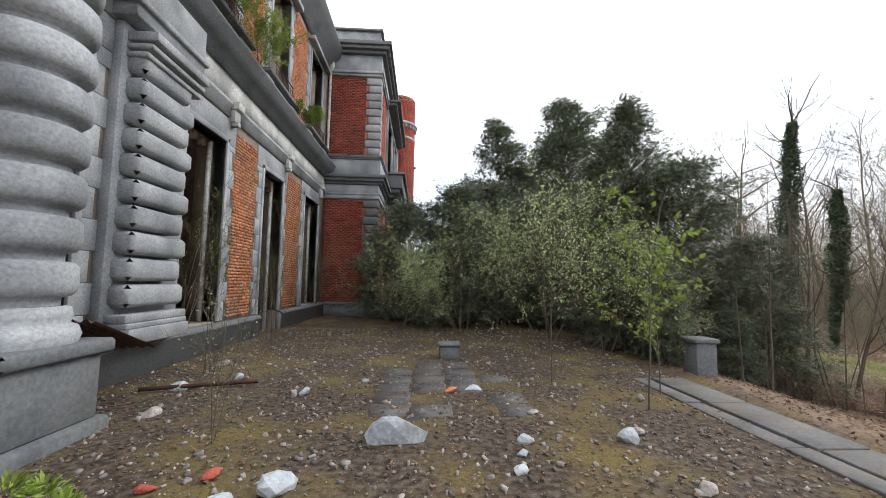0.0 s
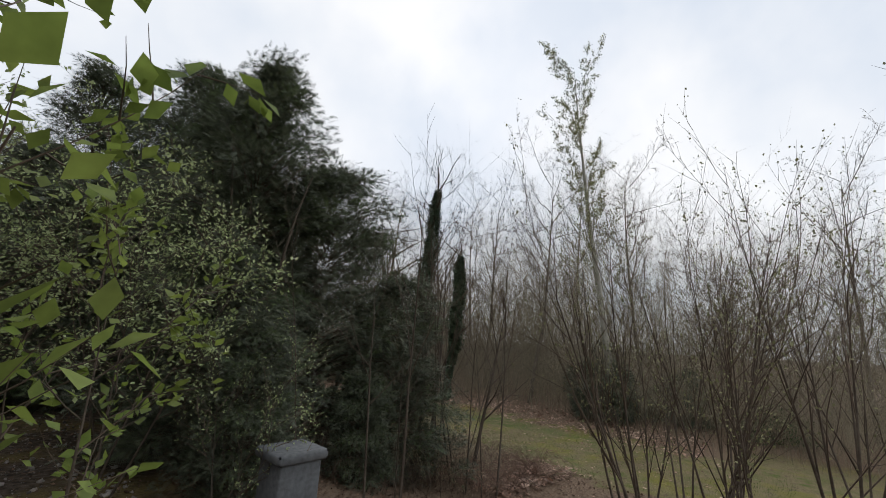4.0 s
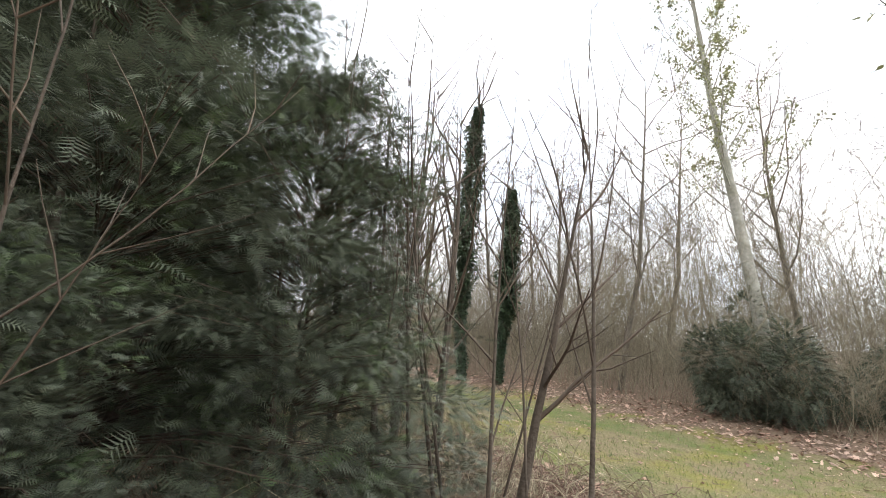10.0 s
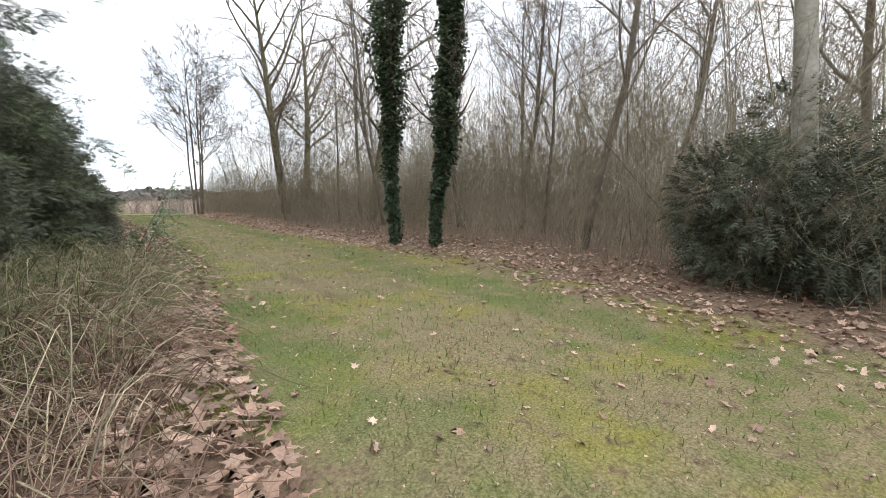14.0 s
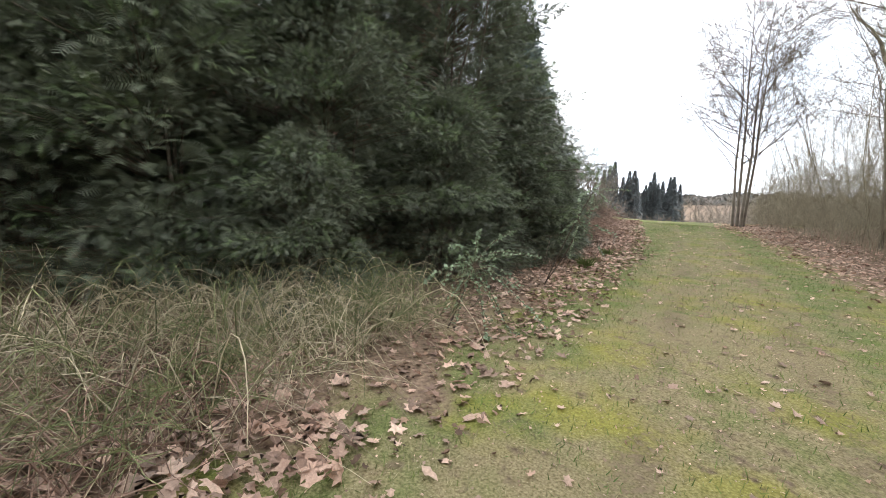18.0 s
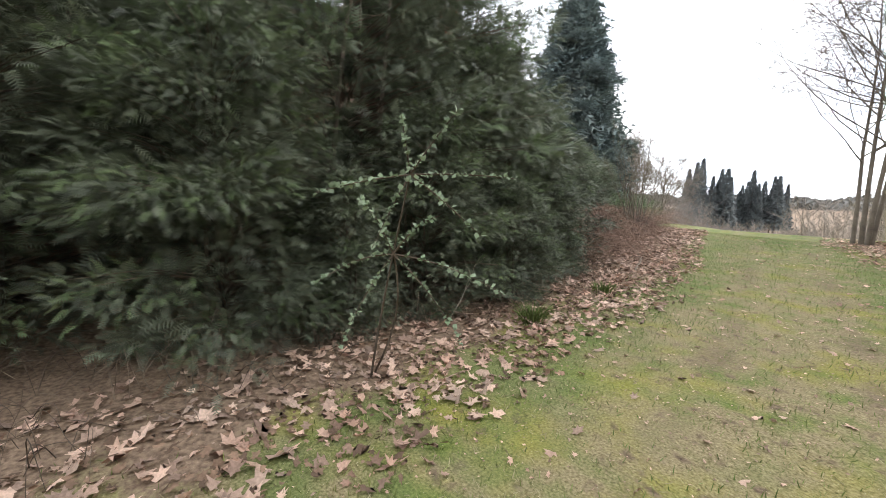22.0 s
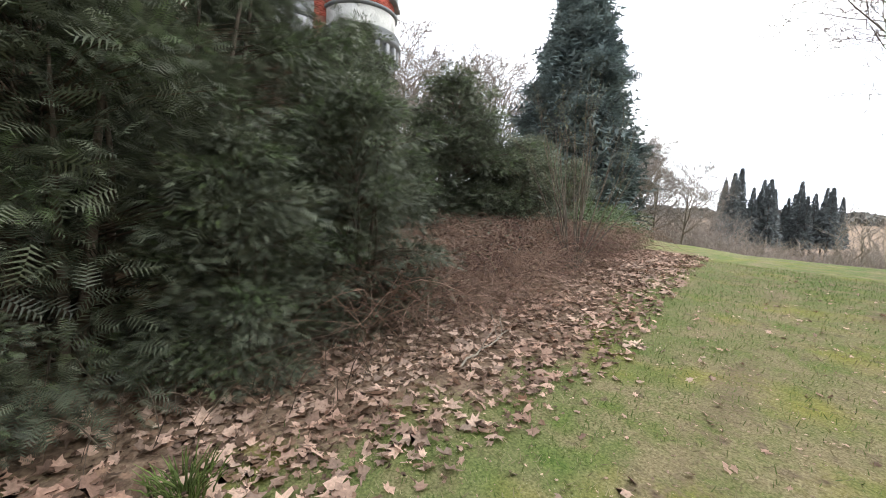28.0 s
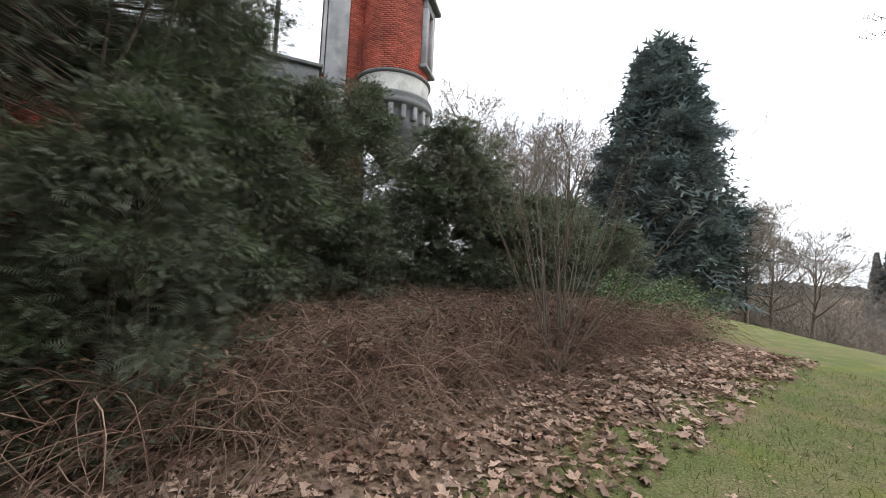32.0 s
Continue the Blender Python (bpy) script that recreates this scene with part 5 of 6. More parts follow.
def spruce(seed, h, rad):
    rng = np.random.default_rng(seed)
    t = thing("spruce", "far spruce in a dense row, distance haze in its grey foliage colour", "tree", group="far spruces")
    b = Buf()
    b.tube([(0, 0, -0.3), (0, 0, h)], [0.22, 0.03], 5)
    part("trunk", b.mesh("trunk"), M_BARK, t)
    n = 6000
    s = 0.16 + 0.78 * rng.uniform(0.0, 1, n) ** 0.9
    a = rng.uniform(0, 6.28, n)
    tier = 0.86 + 0.14 * np.sin(s * 62 + a * 1.5 + 2 * np.sin(a * 3))
    r = rad * np.minimum(1.0, 1.12 * (1 - s)) * rng.uniform(0.25, 1.05, n) * tier
    where = np.stack([np.cos(a) * r, np.sin(a) * r, s * h - 0.12 * r], -1)
    d = np.stack([np.cos(a), np.sin(a), rng.uniform(-0.9, 0.2, n)], -1)
    v, f = scatter(LEAF_V * np.array([0.8, 1, 1]), LEAF_F, where, turns(rng, d), 0.75 * (1 - 0.75 * s) * rng.uniform(0.5, 1.4, n))
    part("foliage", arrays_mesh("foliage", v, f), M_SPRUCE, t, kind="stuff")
    return t


sp = [spruce(61, 15, 2.5), spruce(62, 17, 2.4)]
rs = random.Random(5)
first = 0
for i in range(30):
    x, y = -15.6 + i * 0.46 + rs.uniform(-0.5, 0.5), 106 + i * 0.7 + rs.uniform(-3, 9)
    s = rs.uniform(0.7, 1.02)
    park(sp[i % 2], x, y, s, rs.uniform(0, 360), first=i < 2)


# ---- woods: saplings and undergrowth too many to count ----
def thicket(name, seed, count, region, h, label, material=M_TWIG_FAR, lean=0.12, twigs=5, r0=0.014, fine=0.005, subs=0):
    """Leafless stems with side twigs, too many to count."""
    rng = np.random.default_rng(seed)
    xy = region(rng, count)
    hh = h * rng.uniform(0.35, 1.3, count)
    s = np.linspace(0, 1, 5)
    d = np.stack([rng.normal(0, lean, count), rng.normal(0, lean, count), np.ones(count)], -1)
    base = np.stack([xy[0], xy[1], ground_z(*xy) - 0.05], -1)
    pts = base[:, None] + d[:, None] * (hh[:, None] * s)[..., None]
    pts[:, 1:, :2] += np.cumsum(rng.normal(0, 0.05, (count, 4, 2)) * hh[:, None, None], 1)
    b = Buf()
    b.tubes(pts, (r0 * (0.5 + 0.12 * hh))[:, None] * np.linspace(1, 0.2, 5)[None], 3)
    k = np.repeat(np.arange(count), twigs)
    at = rng.uniform(0.2, 0.98, len(k))
    i = np.minimum((at * 4).astype(int), 3)
    f = (at * 4 - i)[:, None]
    q0 = pts[k, i] * (1 - f) + pts[k, i + 1] * f
    ln = (hh[k] * rng.uniform(0.1, 0.32, len(k)))[:, None]
    q1 = q0 + ln * 0.5 * np.stack([rng.normal(0, 0.7, len(k)), rng.normal(0, 0.7, len(k)), np.full(len(k), 0.75)], -1)
    q2 = q1 + (q1 - q0) * rng.uniform(0.6, 1.1, (len(k), 1)) + ln * rng.normal(0, 0.12, (len(k), 3)) + ln * np.array([0, 0, 0.15])
    b.tubes(np.stack([q0, q1, q2], 1), np.tile([fine, fine * 0.75, fine * 0.35], (len(k), 1)), 3)
    for _ in range(subs):
        g = rng.uniform(0.2, 0.95, (len(k), 1))
        e0 = q1 * (1 - g) + q2 * g
        e1 = e0 + ln * rng.uniform(0.25, 0.6, (len(k), 1)) * np.stack([rng.normal(0, 0.6, len(k)), rng.normal(0, 0.6, len(k)), rng.uniform(0.1, 0.9, len(k))], -1)
        b.tubes(np.stack([e0, e1], 1), np.tile([fine * 0.6, fine * 0.3], (len(k), 1)), 3)
    return solid(name, b.mesh(name), material, label, "thicket", kind="stuff")


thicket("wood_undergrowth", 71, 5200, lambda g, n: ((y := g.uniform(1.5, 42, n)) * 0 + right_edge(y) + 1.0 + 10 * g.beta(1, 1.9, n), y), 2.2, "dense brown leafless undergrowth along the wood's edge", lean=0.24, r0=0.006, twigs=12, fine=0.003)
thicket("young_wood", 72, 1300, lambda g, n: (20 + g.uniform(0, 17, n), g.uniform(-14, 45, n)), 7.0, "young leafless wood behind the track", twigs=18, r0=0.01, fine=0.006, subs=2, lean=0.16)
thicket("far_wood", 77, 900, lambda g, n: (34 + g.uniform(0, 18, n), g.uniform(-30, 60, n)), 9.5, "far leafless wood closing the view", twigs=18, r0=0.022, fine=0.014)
thicket("lawn_saplings", 73, 230, lambda g, n: (g.uniform(11.0, 24, n), g.uniform(-9, 0.8, n)), 4.6, "thin budding saplings at the foot of the terrace", M_TWIG, twigs=14, r0=0.008, subs=2)
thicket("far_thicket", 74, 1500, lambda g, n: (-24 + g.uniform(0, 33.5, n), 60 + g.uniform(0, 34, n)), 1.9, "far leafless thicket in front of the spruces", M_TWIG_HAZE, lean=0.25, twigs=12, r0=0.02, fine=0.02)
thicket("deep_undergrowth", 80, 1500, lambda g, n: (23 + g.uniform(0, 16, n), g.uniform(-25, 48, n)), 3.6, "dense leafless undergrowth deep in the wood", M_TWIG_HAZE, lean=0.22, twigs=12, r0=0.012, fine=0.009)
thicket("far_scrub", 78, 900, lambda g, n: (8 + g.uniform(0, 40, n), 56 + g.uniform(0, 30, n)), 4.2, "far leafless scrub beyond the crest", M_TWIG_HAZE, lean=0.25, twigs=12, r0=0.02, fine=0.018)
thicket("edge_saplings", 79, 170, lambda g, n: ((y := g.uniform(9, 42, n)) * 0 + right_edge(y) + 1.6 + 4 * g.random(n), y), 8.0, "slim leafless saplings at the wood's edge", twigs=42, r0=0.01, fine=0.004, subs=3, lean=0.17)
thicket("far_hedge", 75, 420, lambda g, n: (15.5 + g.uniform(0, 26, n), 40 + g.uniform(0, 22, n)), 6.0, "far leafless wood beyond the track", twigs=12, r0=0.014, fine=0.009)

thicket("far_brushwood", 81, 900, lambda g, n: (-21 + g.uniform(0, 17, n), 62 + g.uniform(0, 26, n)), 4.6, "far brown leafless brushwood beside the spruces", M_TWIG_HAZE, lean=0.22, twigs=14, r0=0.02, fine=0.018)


def horizon_wood():
    """A low wood on the horizon, its haze put into the foliage colour."""
    rng = np.random.default_rng(76)
    n = 14000
    a = rng.uniform(-1.2, 1.35, n)
    r = rng.uniform(300, 380, n)
    crest = 3.4 + 1.2 * np.sin(a * 31) + 0.9 * np.sin(a * 83 + 1)
    where = np.stack([np.sin(a) * r, np.cos(a) * r, ground_z(np.sin(a) * r, np.cos(a) * r) + crest * rng.random(n) ** 0.8], -1)
    v, f = scatter(LEAF_V * np.array([2.0, 1, 1]), LEAF_F, where, turns(rng, rng.normal(0, 1, (n, 3)) + np.array([0, 0, 0.6])), rng.uniform(2.2, 4.6, n))
    solid("horizon_wood", arrays_mesh("horizon_wood", v, f), M_HAZE, "low wood on the horizon in a painted haze tone", "woods", kind="stuff")


horizon_wood()


# ---- saplings close to the path ----
def sapling(seed, x, y, h, label, leaf=None, r=0.014, stems=1, spread=0.15, per=3, size=0.05, bark=M_BARK, lean=(0, 0), z=None, kids=(9, 5, 3), name="sapling", angle=36, ratio=0.4):
    rng = np.random.default_rng(seed)
    out = []
    for i in range(stems):
        d = (lean[0] + rng.normal(0, spread if stems > 1 else 0.03), lean[1] + rng.normal(0, spread if stems > 1 else 0.03), 1)
        grow(rng, (rng.normal(0, 0.05) * (stems > 1), rng.normal(0, 0.05) * (stems > 1), -0.1), d, h * rng.uniform(0.8, 1.1), r, 0, out, (kids, angle, ratio, 0.05, 0.05, 2))
    t = thing(name, label, "sapling", x, y, gz(x, y) if z is None else z)
    o = t.location.copy()
    t.location = (0, 0, 0)
    for limb in out:
        if limb[2] == 0:
            part("stem", limbs_mesh("stem", [limb], sides=(6, 5, 4)), bark, t, soft=True)
    crown = part("twig_crown", limbs_mesh("twig_crown", out, lambda lv: lv > 0, (5, 4, 3)), M_TWIG, t, kind="stuff")
    if leaf:
        p, d = tips(out, 1)
        part("leaves", leaves_mesh("leaves", rng, p, d, per, size, spread=0.025), leaf, crown, kind="stuff")
    t.location = o
    return t


L1 = "young sapling with pale green spring leaves on the terrace"
L2 = "bushy willow with small silvery spring leaves"
L3 = "thin bare sapling stem beside the path"
sapling(81, 2.0, 6.05, 3.2, L1, M_LEAF_GREY, per=3, size=0.04, kids=(17, 8, 4), angle=52, ratio=0.46)
sapling(82, 2.75, 4.75, 2.7, L1, M_LEAF_YOUNG, per=2, size=0.075, kids=(12, 5, 2), r=0.013, angle=50, ratio=0.42)
sapling(83, 3.3, 5.4, 2.2, L1, M_LEAF_YOUNG, per=2, size=0.06, r=0.01, angle=48)
for i, (x, y, h, n) in enumerate(((2.9, 9.0, 3.2, 5), (4.1, 9.4, 3.4, 4), (1.2, 11.0, 3.2, 4), (3.9, 8.3, 2.6, 3), (-0.6, 12.8, 2.8, 5), (2.2, 12.0, 3.6, 4), (0.3, 12.0, 2.6, 4))):
    sapling(90 + i, x, y, h, L2, M_LEAF_GREY, stems=n, spread=0.3, per=3, size=0.042, r=0.012, kids=(12, 7, 3), name="willow_shrub", angle=50, ratio=0.44)
# budding saplings at the bank
for i, (x, y, h, n) in enumerate(((8.6, 3.4, 4.6, 4), (9.9, 4.5, 4.8, 4), (7.9, 1.8, 4.2, 4), (11.4, 3.2, 4.6, 4), (10.2, 1.4, 4.4, 3), (12.6, 1.6, 4.8, 3), (7.6, 4.0, 3.0, 2), (8.3, 5.1, 3.8, 3), (9.0, 5.3, 3.4, 2), (7.7, 4.6, 4.2, 3), (9.9, 5.5, 3.4, 3), (10.9, 5.2, 3.6, 3), (11.8, 4.6, 4.0, 3))):
    sapling(110 + i, x, y, h, "budding leafless sapling with upright grey stems", M_BUD, stems=n, spread=0.2, per=1, size=0.035, r=0.02, kids=(10, 5, 3), angle=26)
# stems beside the path through the yews
for i, (x, y, h, lean, r) in enumerate(((6.75, 7.42, 4.6, (0.02, 0.0), 0.021), (6.3, 7.55, 4.2, (-0.03, 0.02), 0.016), (5.3, 7.4, 3.4, (-0.05, 0.0), 0.008), (7.2, 8.0, 3.4, (0, 0), 0.009),
                                       (10.5, 10.5, 5.6, (0.08, -0.04), 0.07), (9.85, 8.76, 4.4, (0.2, -0.12), 0.052), (9.95, 9.7, 4.5, (0.02, 0.05), 0.02),
                                       (9.5, 9.9, 4.6, (-0.02, 0), 0.022), (9.62, 7.95, 4.2, (0.3, 0.12), 0.024), (9.35, 9.2, 4.0, (-0.04, 0.05), 0.02), (10.1, 10.7, 5.2, (0.06, 0.0), 0.062),
                                       (9.45, 8.75, 3.8, (-0.06, 0.1), 0.016), (9.9, 9.0, 4.0, (0.3, 0.0), 0.014), (9.4, 8.1, 3.2, (0.15, 0.1), 0.012), (9.2, 9.5, 4.8, (-0.05, 0.03), 0.03), (9.0, 9.9, 5.0, (0.03, 0.02), 0.028), (9.75, 10.2, 5.0, (0.08, 0.0), 0.034), (9.5, 8.9, 4.4, (-0.1, 0.1), 0.02), (9.3, 8.4, 4.2, (0.05, 0.04), 0.018))):
    sapling(130 + i, x, y, h, L3, None, r=r, kids=(8, 5, 3), lean=lean)
sapling(150, 4.5, 7.2, 1.5, L2, M_LEAF_GREY, stems=4, spread=0.5, per=2, size=0.022, r=0.005, name="willow_shrub")
# the tall many-stemmed shrub among the brambles
sapling(152, 8.75, 29.5, 3.1, "tall many-stemmed leafless hazel among brambles", M_BUD, stems=24, spread=0.25, per=1, size=0.022, r=0.014, kids=(4, 3, 2), bark=M_BARK_PALE, name="hazel", angle=22)
# arching shrubs with rows of small pale leaves along each arm
def arching_shrub(seed, foot, hub, arms, length, droop, label):
    rng = np.random.default_rng(seed)
    foot, hub = np.array([foot[0], foot[1], gz(*foot) - 0.05]), np.array(hub, float)
    t = thing("arching_shrub", label, "shrub", *foot)
    q = np.linspace(0, 1, 7)[:, None]
    stem = Buf()
    stem.tube(foot + (hub - foot) * q + np.sin(q * 3.1) * rng.normal(0, 0.05, 3), 0.011 * (1 - 0.5 * q[:, 0]), 5)
    part("stem", stem.mesh("stem"), M_BARK, t)
    for i in range(arms):
        a = 6.28 * (i + rng.uniform(-0.3, 0.3)) / arms
        ln = length * rng.uniform(0.65, 1.2)
        s = np.linspace(0, 1, 9)
        d = np.array([0.45 * np.cos(a) + 0.35, 0.95 * np.cos(a), 0.9 * np.sin(a)])
        pts = hub + d * ln * s[:, None] - np.array([0, 0, droop]) * (s ** 2)[:, None]
        pts[:, 2] = np.maximum(pts[:, 2], ground_z(pts[:, 0], pts[:, 1]) + 0.05)
        arm = Buf()
        arm.tube(pts, 0.006 * (1 - 0.7 * s), 4)
        part("arm", arm.mesh("arm"), M_TWIG, t)
        k = int(70 * ln / 0.7)
        u = np.sort(rng.uniform(0.08, 1, k)) * 8
        at = np.stack([np.interp(u, np.arange(9), pts[:, c]) for c in range(3)], -1)
        v, f = scatter(LEAF_V * np.array([1.4, 1, 1]), LEAF_F, at, turns(rng, rng.normal(0, 1, (k, 3)) + np.array([0.3, 0, 0.3])), 0.036 * rng.uniform(0.6, 1.3, k))
        part("leaves", arrays_mesh("leaves", v, f), M_LEAF_SAGE, t, "pale sage leaves", kind="stuff")


arching_shrub(160, (11.1, 18.9), (11.95, 18.66, 0.42), 6, 0.5, 0.05, "arching shrub with rows of pale sage leaves before the yews")
arching_shrub(161, (11.05, 18.95), (11.72, 18.7, -0.08), 6, 0.62, 0.18, "low arching shrub with rows of pale sage leaves before the yews")
arching_shrub(162, (11.2, 16.0), (11.6, 15.95, -0.42), 11, 0.7, 0.3, "drooping shrub with silvery leaf sprays at the foot of the yews")
arching_shrub(163, (10.95, 16.4), (11.25, 16.3, -0.5), 9, 0.6, 0.3, "drooping shrub with silvery leaf sprays at the foot of the yews")


# ---- brambles, dead grass, litter and grass ----
def canes(name, seed, count, region, length, arch, material, label, category, r=0.005, sink=0.3):
    """Arching canes, tangled: each starts low or in the tangle, bows over and sinks again."""
    rng = np.random.default_rng(seed)
    x, y = region(rng, count)
    a, ln = rng.uniform(0, 6.28, count), length * rng.uniform(0.5, 1.3, count)
    s = np.linspace(0, 1, 7)
    turn = a[:, None] + rng.normal(0, 0.5, count)[:, None] * s * 2
    px_ = x[:, None] + np.cumsum(np.cos(turn), 1) * ln[:, None] / 7
    py_ = y[:, None] + np.cumsum(np.sin(turn), 1) * ln[:, None] / 7
    top = arch * rng.uniform(0.15, 1.15, count)
    z0 = rng.uniform(0, 0.55, count) * arch * sink
    rise = z0[:, None] + top[:, None] * np.sin(s ** rng.uniform(0.6, 1.1, (count, 1)) * 3.0) * 0.8
    pz_ = ground_z(px_, py_) + np.maximum(rise + rng.normal(0, 0.015, rise.shape), 0.01)
    b = Buf()
    b.tubes(np.stack([px_, py_, pz_], -1), (r * rng.uniform(0.5, 1.4, count))[:, None] * np.linspace(1.1, 0.4, 7)[None], 3)
    return solid(name, b.mesh(name), material, label, category, kind="stuff")


def bramble_spot(g, n):
    y = g.uniform(24.9, 34.0, n)
    return left_edge(y) - 1.2 - 3.9 * g.beta(1.1, 1.4, n), y


canes("brambles", 201, 7500, bramble_spot, 1.3, 0.5, M_BRAMBLE, "tangled mound of dead brown bramble canes", "brambles", r=0.004, sink=1.5)
canes("bramble_shoots", 202, 320, bramble_spot, 1.0, 0.95, M_BRAMBLE, "tall dead bramble shoots above the mound", "brambles", r=0.004)
canes("dead_stalks", 208, 220, bramble_spot, 0.9, 0.45, M_STRAW, "bleached dead stalks in the bramble mound", "stalks", r=0.004, sink=1.4)
canes("brush", 203, 2600, lambda g, n: (g.uniform(8.7, 11.5, n), g.uniform(8.6, 15.8, n)), 1.0, 0.6, M_STRAW, "dead bleached grass and broom beside the track", "dead grass", r=0.0035, sink=1.0)
canes("brush_dark", 204, 2200, lambda g, n: (g.uniform(9.2, 11.7, n), g.uniform(7.9, 13.5, n)), 0.9, 0.42, M_BRAMBLE, "low dead brown brush beside the track", "brush", r=0.004, sink=1.0)
canes("broom", 205, 520, lambda g, n: (g.uniform(8.8, 11.2, n), g.uniform(10.6, 16.0, n)), 0.9, 0.95, M_BROOM, "green broom stems in the dead grass", "broom", r=0.004)


def broom_plumes(seed, count, region, length):
    """Feathery broom: arching stems set with short side twigs."""
    rng = np.random.default_rng(seed)
    x, y = region(rng, count)
    a, ln = rng.uniform(-0.9, 1.5, count), length * rng.uniform(0.6, 1.25, count)
    s = np.linspace(0, 1, 8)
    run = ln[:, None] * s * 0.85
    rise = ln[:, None] * (0.95 * s - 0.5 * s ** 2)
    base = np.stack([x, y, ground_z(x, y)], -1)
    pts = base[:, None] + np.stack([np.cos(a)[:, None] * run, np.sin(a)[:, None] * run, rise], -1)
    b = Buf()
    b.tubes(pts, np.tile(0.005 * (1 - 0.75 * s), (count, 1)), 3)
    k = np.repeat(np.arange(count), 34)
    u = rng.uniform(0.3, 1.0, len(k)) * 7
    i = np.minimum(u.astype(int), 6)
    f = (u - i)[:, None]
    q0 = pts[k, i] * (1 - f) + pts[k, i + 1] * f
    d = (pts[k, i + 1] - pts[k, i]) / (np.linalg.norm(pts[k, i + 1] - pts[k, i], axis=1)[:, None] + 1e-9)
    q1 = q0 + rng.uniform(0.05, 0.15, (len(k), 1)) * (d * 0.6 + rng.normal(0, 0.6, (len(k), 3)) + np.array([0, 0, 0.2]))
    b.tubes(np.stack([q0, q1], 1), np.tile([0.0028, 0.0014], (len(k), 1)), 3)
    solid("broom_plumes", b.mesh("broom_plumes"), M_BROOM, "feathery grey-green broom sprays above the dead grass", "broom", kind="stuff")


broom_plumes(209, 150, lambda g, n: (g.uniform(9.3, 11.3, n), g.uniform(10.8, 15.6, n)), 1.05)
canes("yew_undergrowth", 206, 500, lambda g, n: (g.uniform(5.6, 9.2, n), g.uniform(8.2, 12.0, n)), 0.8, 0.8, M_TWIG, "dead twigs under the yews", "twigs", r=0.004)
canes("yew_foot_twigs", 207, 500, lambda g, n: (left_edge(y := g.uniform(16, 25, n)) - 0.5 - 1.6 * g.random(n), y), 0.6, 0.4, M_TWIG, "dead twigs along the foot of the yews", "twigs", r=0.003)


def litter(name, seed, count, region, size, material, label, lift=0.0):
    """Lobed dry leaves, curled, lying at all angles."""
    rng = np.random.default_rng(seed)
    lob = [(0.02, -0.5), (0.16, -0.3), (0.5, -0.28), (0.3, -0.02), (0.46, 0.24), (0.18, 0.2), (0, 0.56), (-0.18, 0.2), (-0.46, 0.24), (-0.3, -0.02), (-0.5, -0.28), (-0.16, -0.3)]
    v = np.array([(0, 0, 0.0)] + [(x, y, 0.35 * (x * x + 0.6 * y * y)) for x, y in lob])
    f = np.array([[0, 1 + i, 1 + (i + 1) % 12, 1 + (i + 2) % 12] for i in range(0, 12, 2)])
    x, y = region(rng, count)
    n = rng.normal(0, 0.3, (count, 3)) + np.array([0, 0, 1.0])
    n /= np.linalg.norm(n, axis=1)[:, None]
    a = rng.uniform(0, 6.28, count)
    u = np.stack([np.cos(a), np.sin(a), 0 * a], -1)
    u -= n * (u * n).sum(1)[:, None]
    u /= np.linalg.norm(u, axis=1)[:, None]
    turn = np.stack([u, np.cross(n, u), n], -1)
    size = size * rng.uniform(0.45, 1.25, count)
    bend = np.stack([size * rng.uniform(0.4, 0.95, count), size, size * rng.uniform(-1.8, 2.6, count)], -1)
    where = np.stack([x, y, ground_z(x, y) + 0.012 + lift * rng.random(count)], -1)
    vv, ff = scatter(v, f, where, turn, bend)
    vv = vv + rng.normal(0, 0.05, vv.shape) * np.repeat(size, len(v))[:, None] * np.array([1, 1, 0.5])
    return solid(name, arrays_mesh(name, vv, ff), material, label, "leaves", kind="stuff")


def left_strip(g, n):
    y = 34.5 - 22 * g.beta(1.0, 1.7, n)
    return left_edge(y) + np.where(y > 24, 0.6, 0.95) - 2.5 * g.beta(1.7, 1.7, n), y


def right_strip(g, n):
    y = g.uniform(6.0, 36, n)
    return right_edge(y) - 0.7 + 2.8 * g.beta(1.5, 1.7, n), y


def field(x0, x1, y0, y1):
    return lambda g, n: (g.uniform(x0, x1, n), g.uniform(y0, y1, n))


litter("fallen_leaves", 211, 6500, left_strip, 0.12, M_LEAF_DRY, "large dry brown plane leaves along the track", 0.025)
litter("fallen_leaves_old", 212, 7500, left_strip, 0.07, M_LEAF_OLD, "small dark old leaves under the yews", 0.03)
litter("fallen_leaves_wood", 213, 8000, right_strip, 0.1, M_LEAF_DRY, "dry leaves along the wood's edge", 0.04)
litter("scattered_leaves", 214, 1500, field(11.0, 16.6, 5, 33), 0.075, M_LEAF_DRY, "single dry leaves scattered on the grass", 0.01)
litter("leaf_crumbs", 218, 9000, field(10.8, 16.8, 5, 30), 0.024, M_LEAF_DRY, "crumbs of dead leaves in the grass", 0.005)
litter("terrace_leaves", 215, 16000, field(-4.2, 5.5, 0.8, 16.5), 0.045, M_LEAF_OLD, "small dead leaves on the terrace", 0.01)
litter("bank_leaves", 216, 9000, field(4.5, 12.2, 3.5, 12.5), 0.06, M_LEAF_OLD, "dead leaves on the bank", 0.015)
litter("brush_leaves", 217, 3200, field(9.6, 12.3, 7.6, 14.0), 0.13, M_LEAF_DRY, "dry brown leaves among the dead brush", 0.12)
litter("bramble_leaves", 219, 9000, bramble_spot, 0.07, M_LEAF_OLD, "dead leaves caught in the brambles", 0.75)

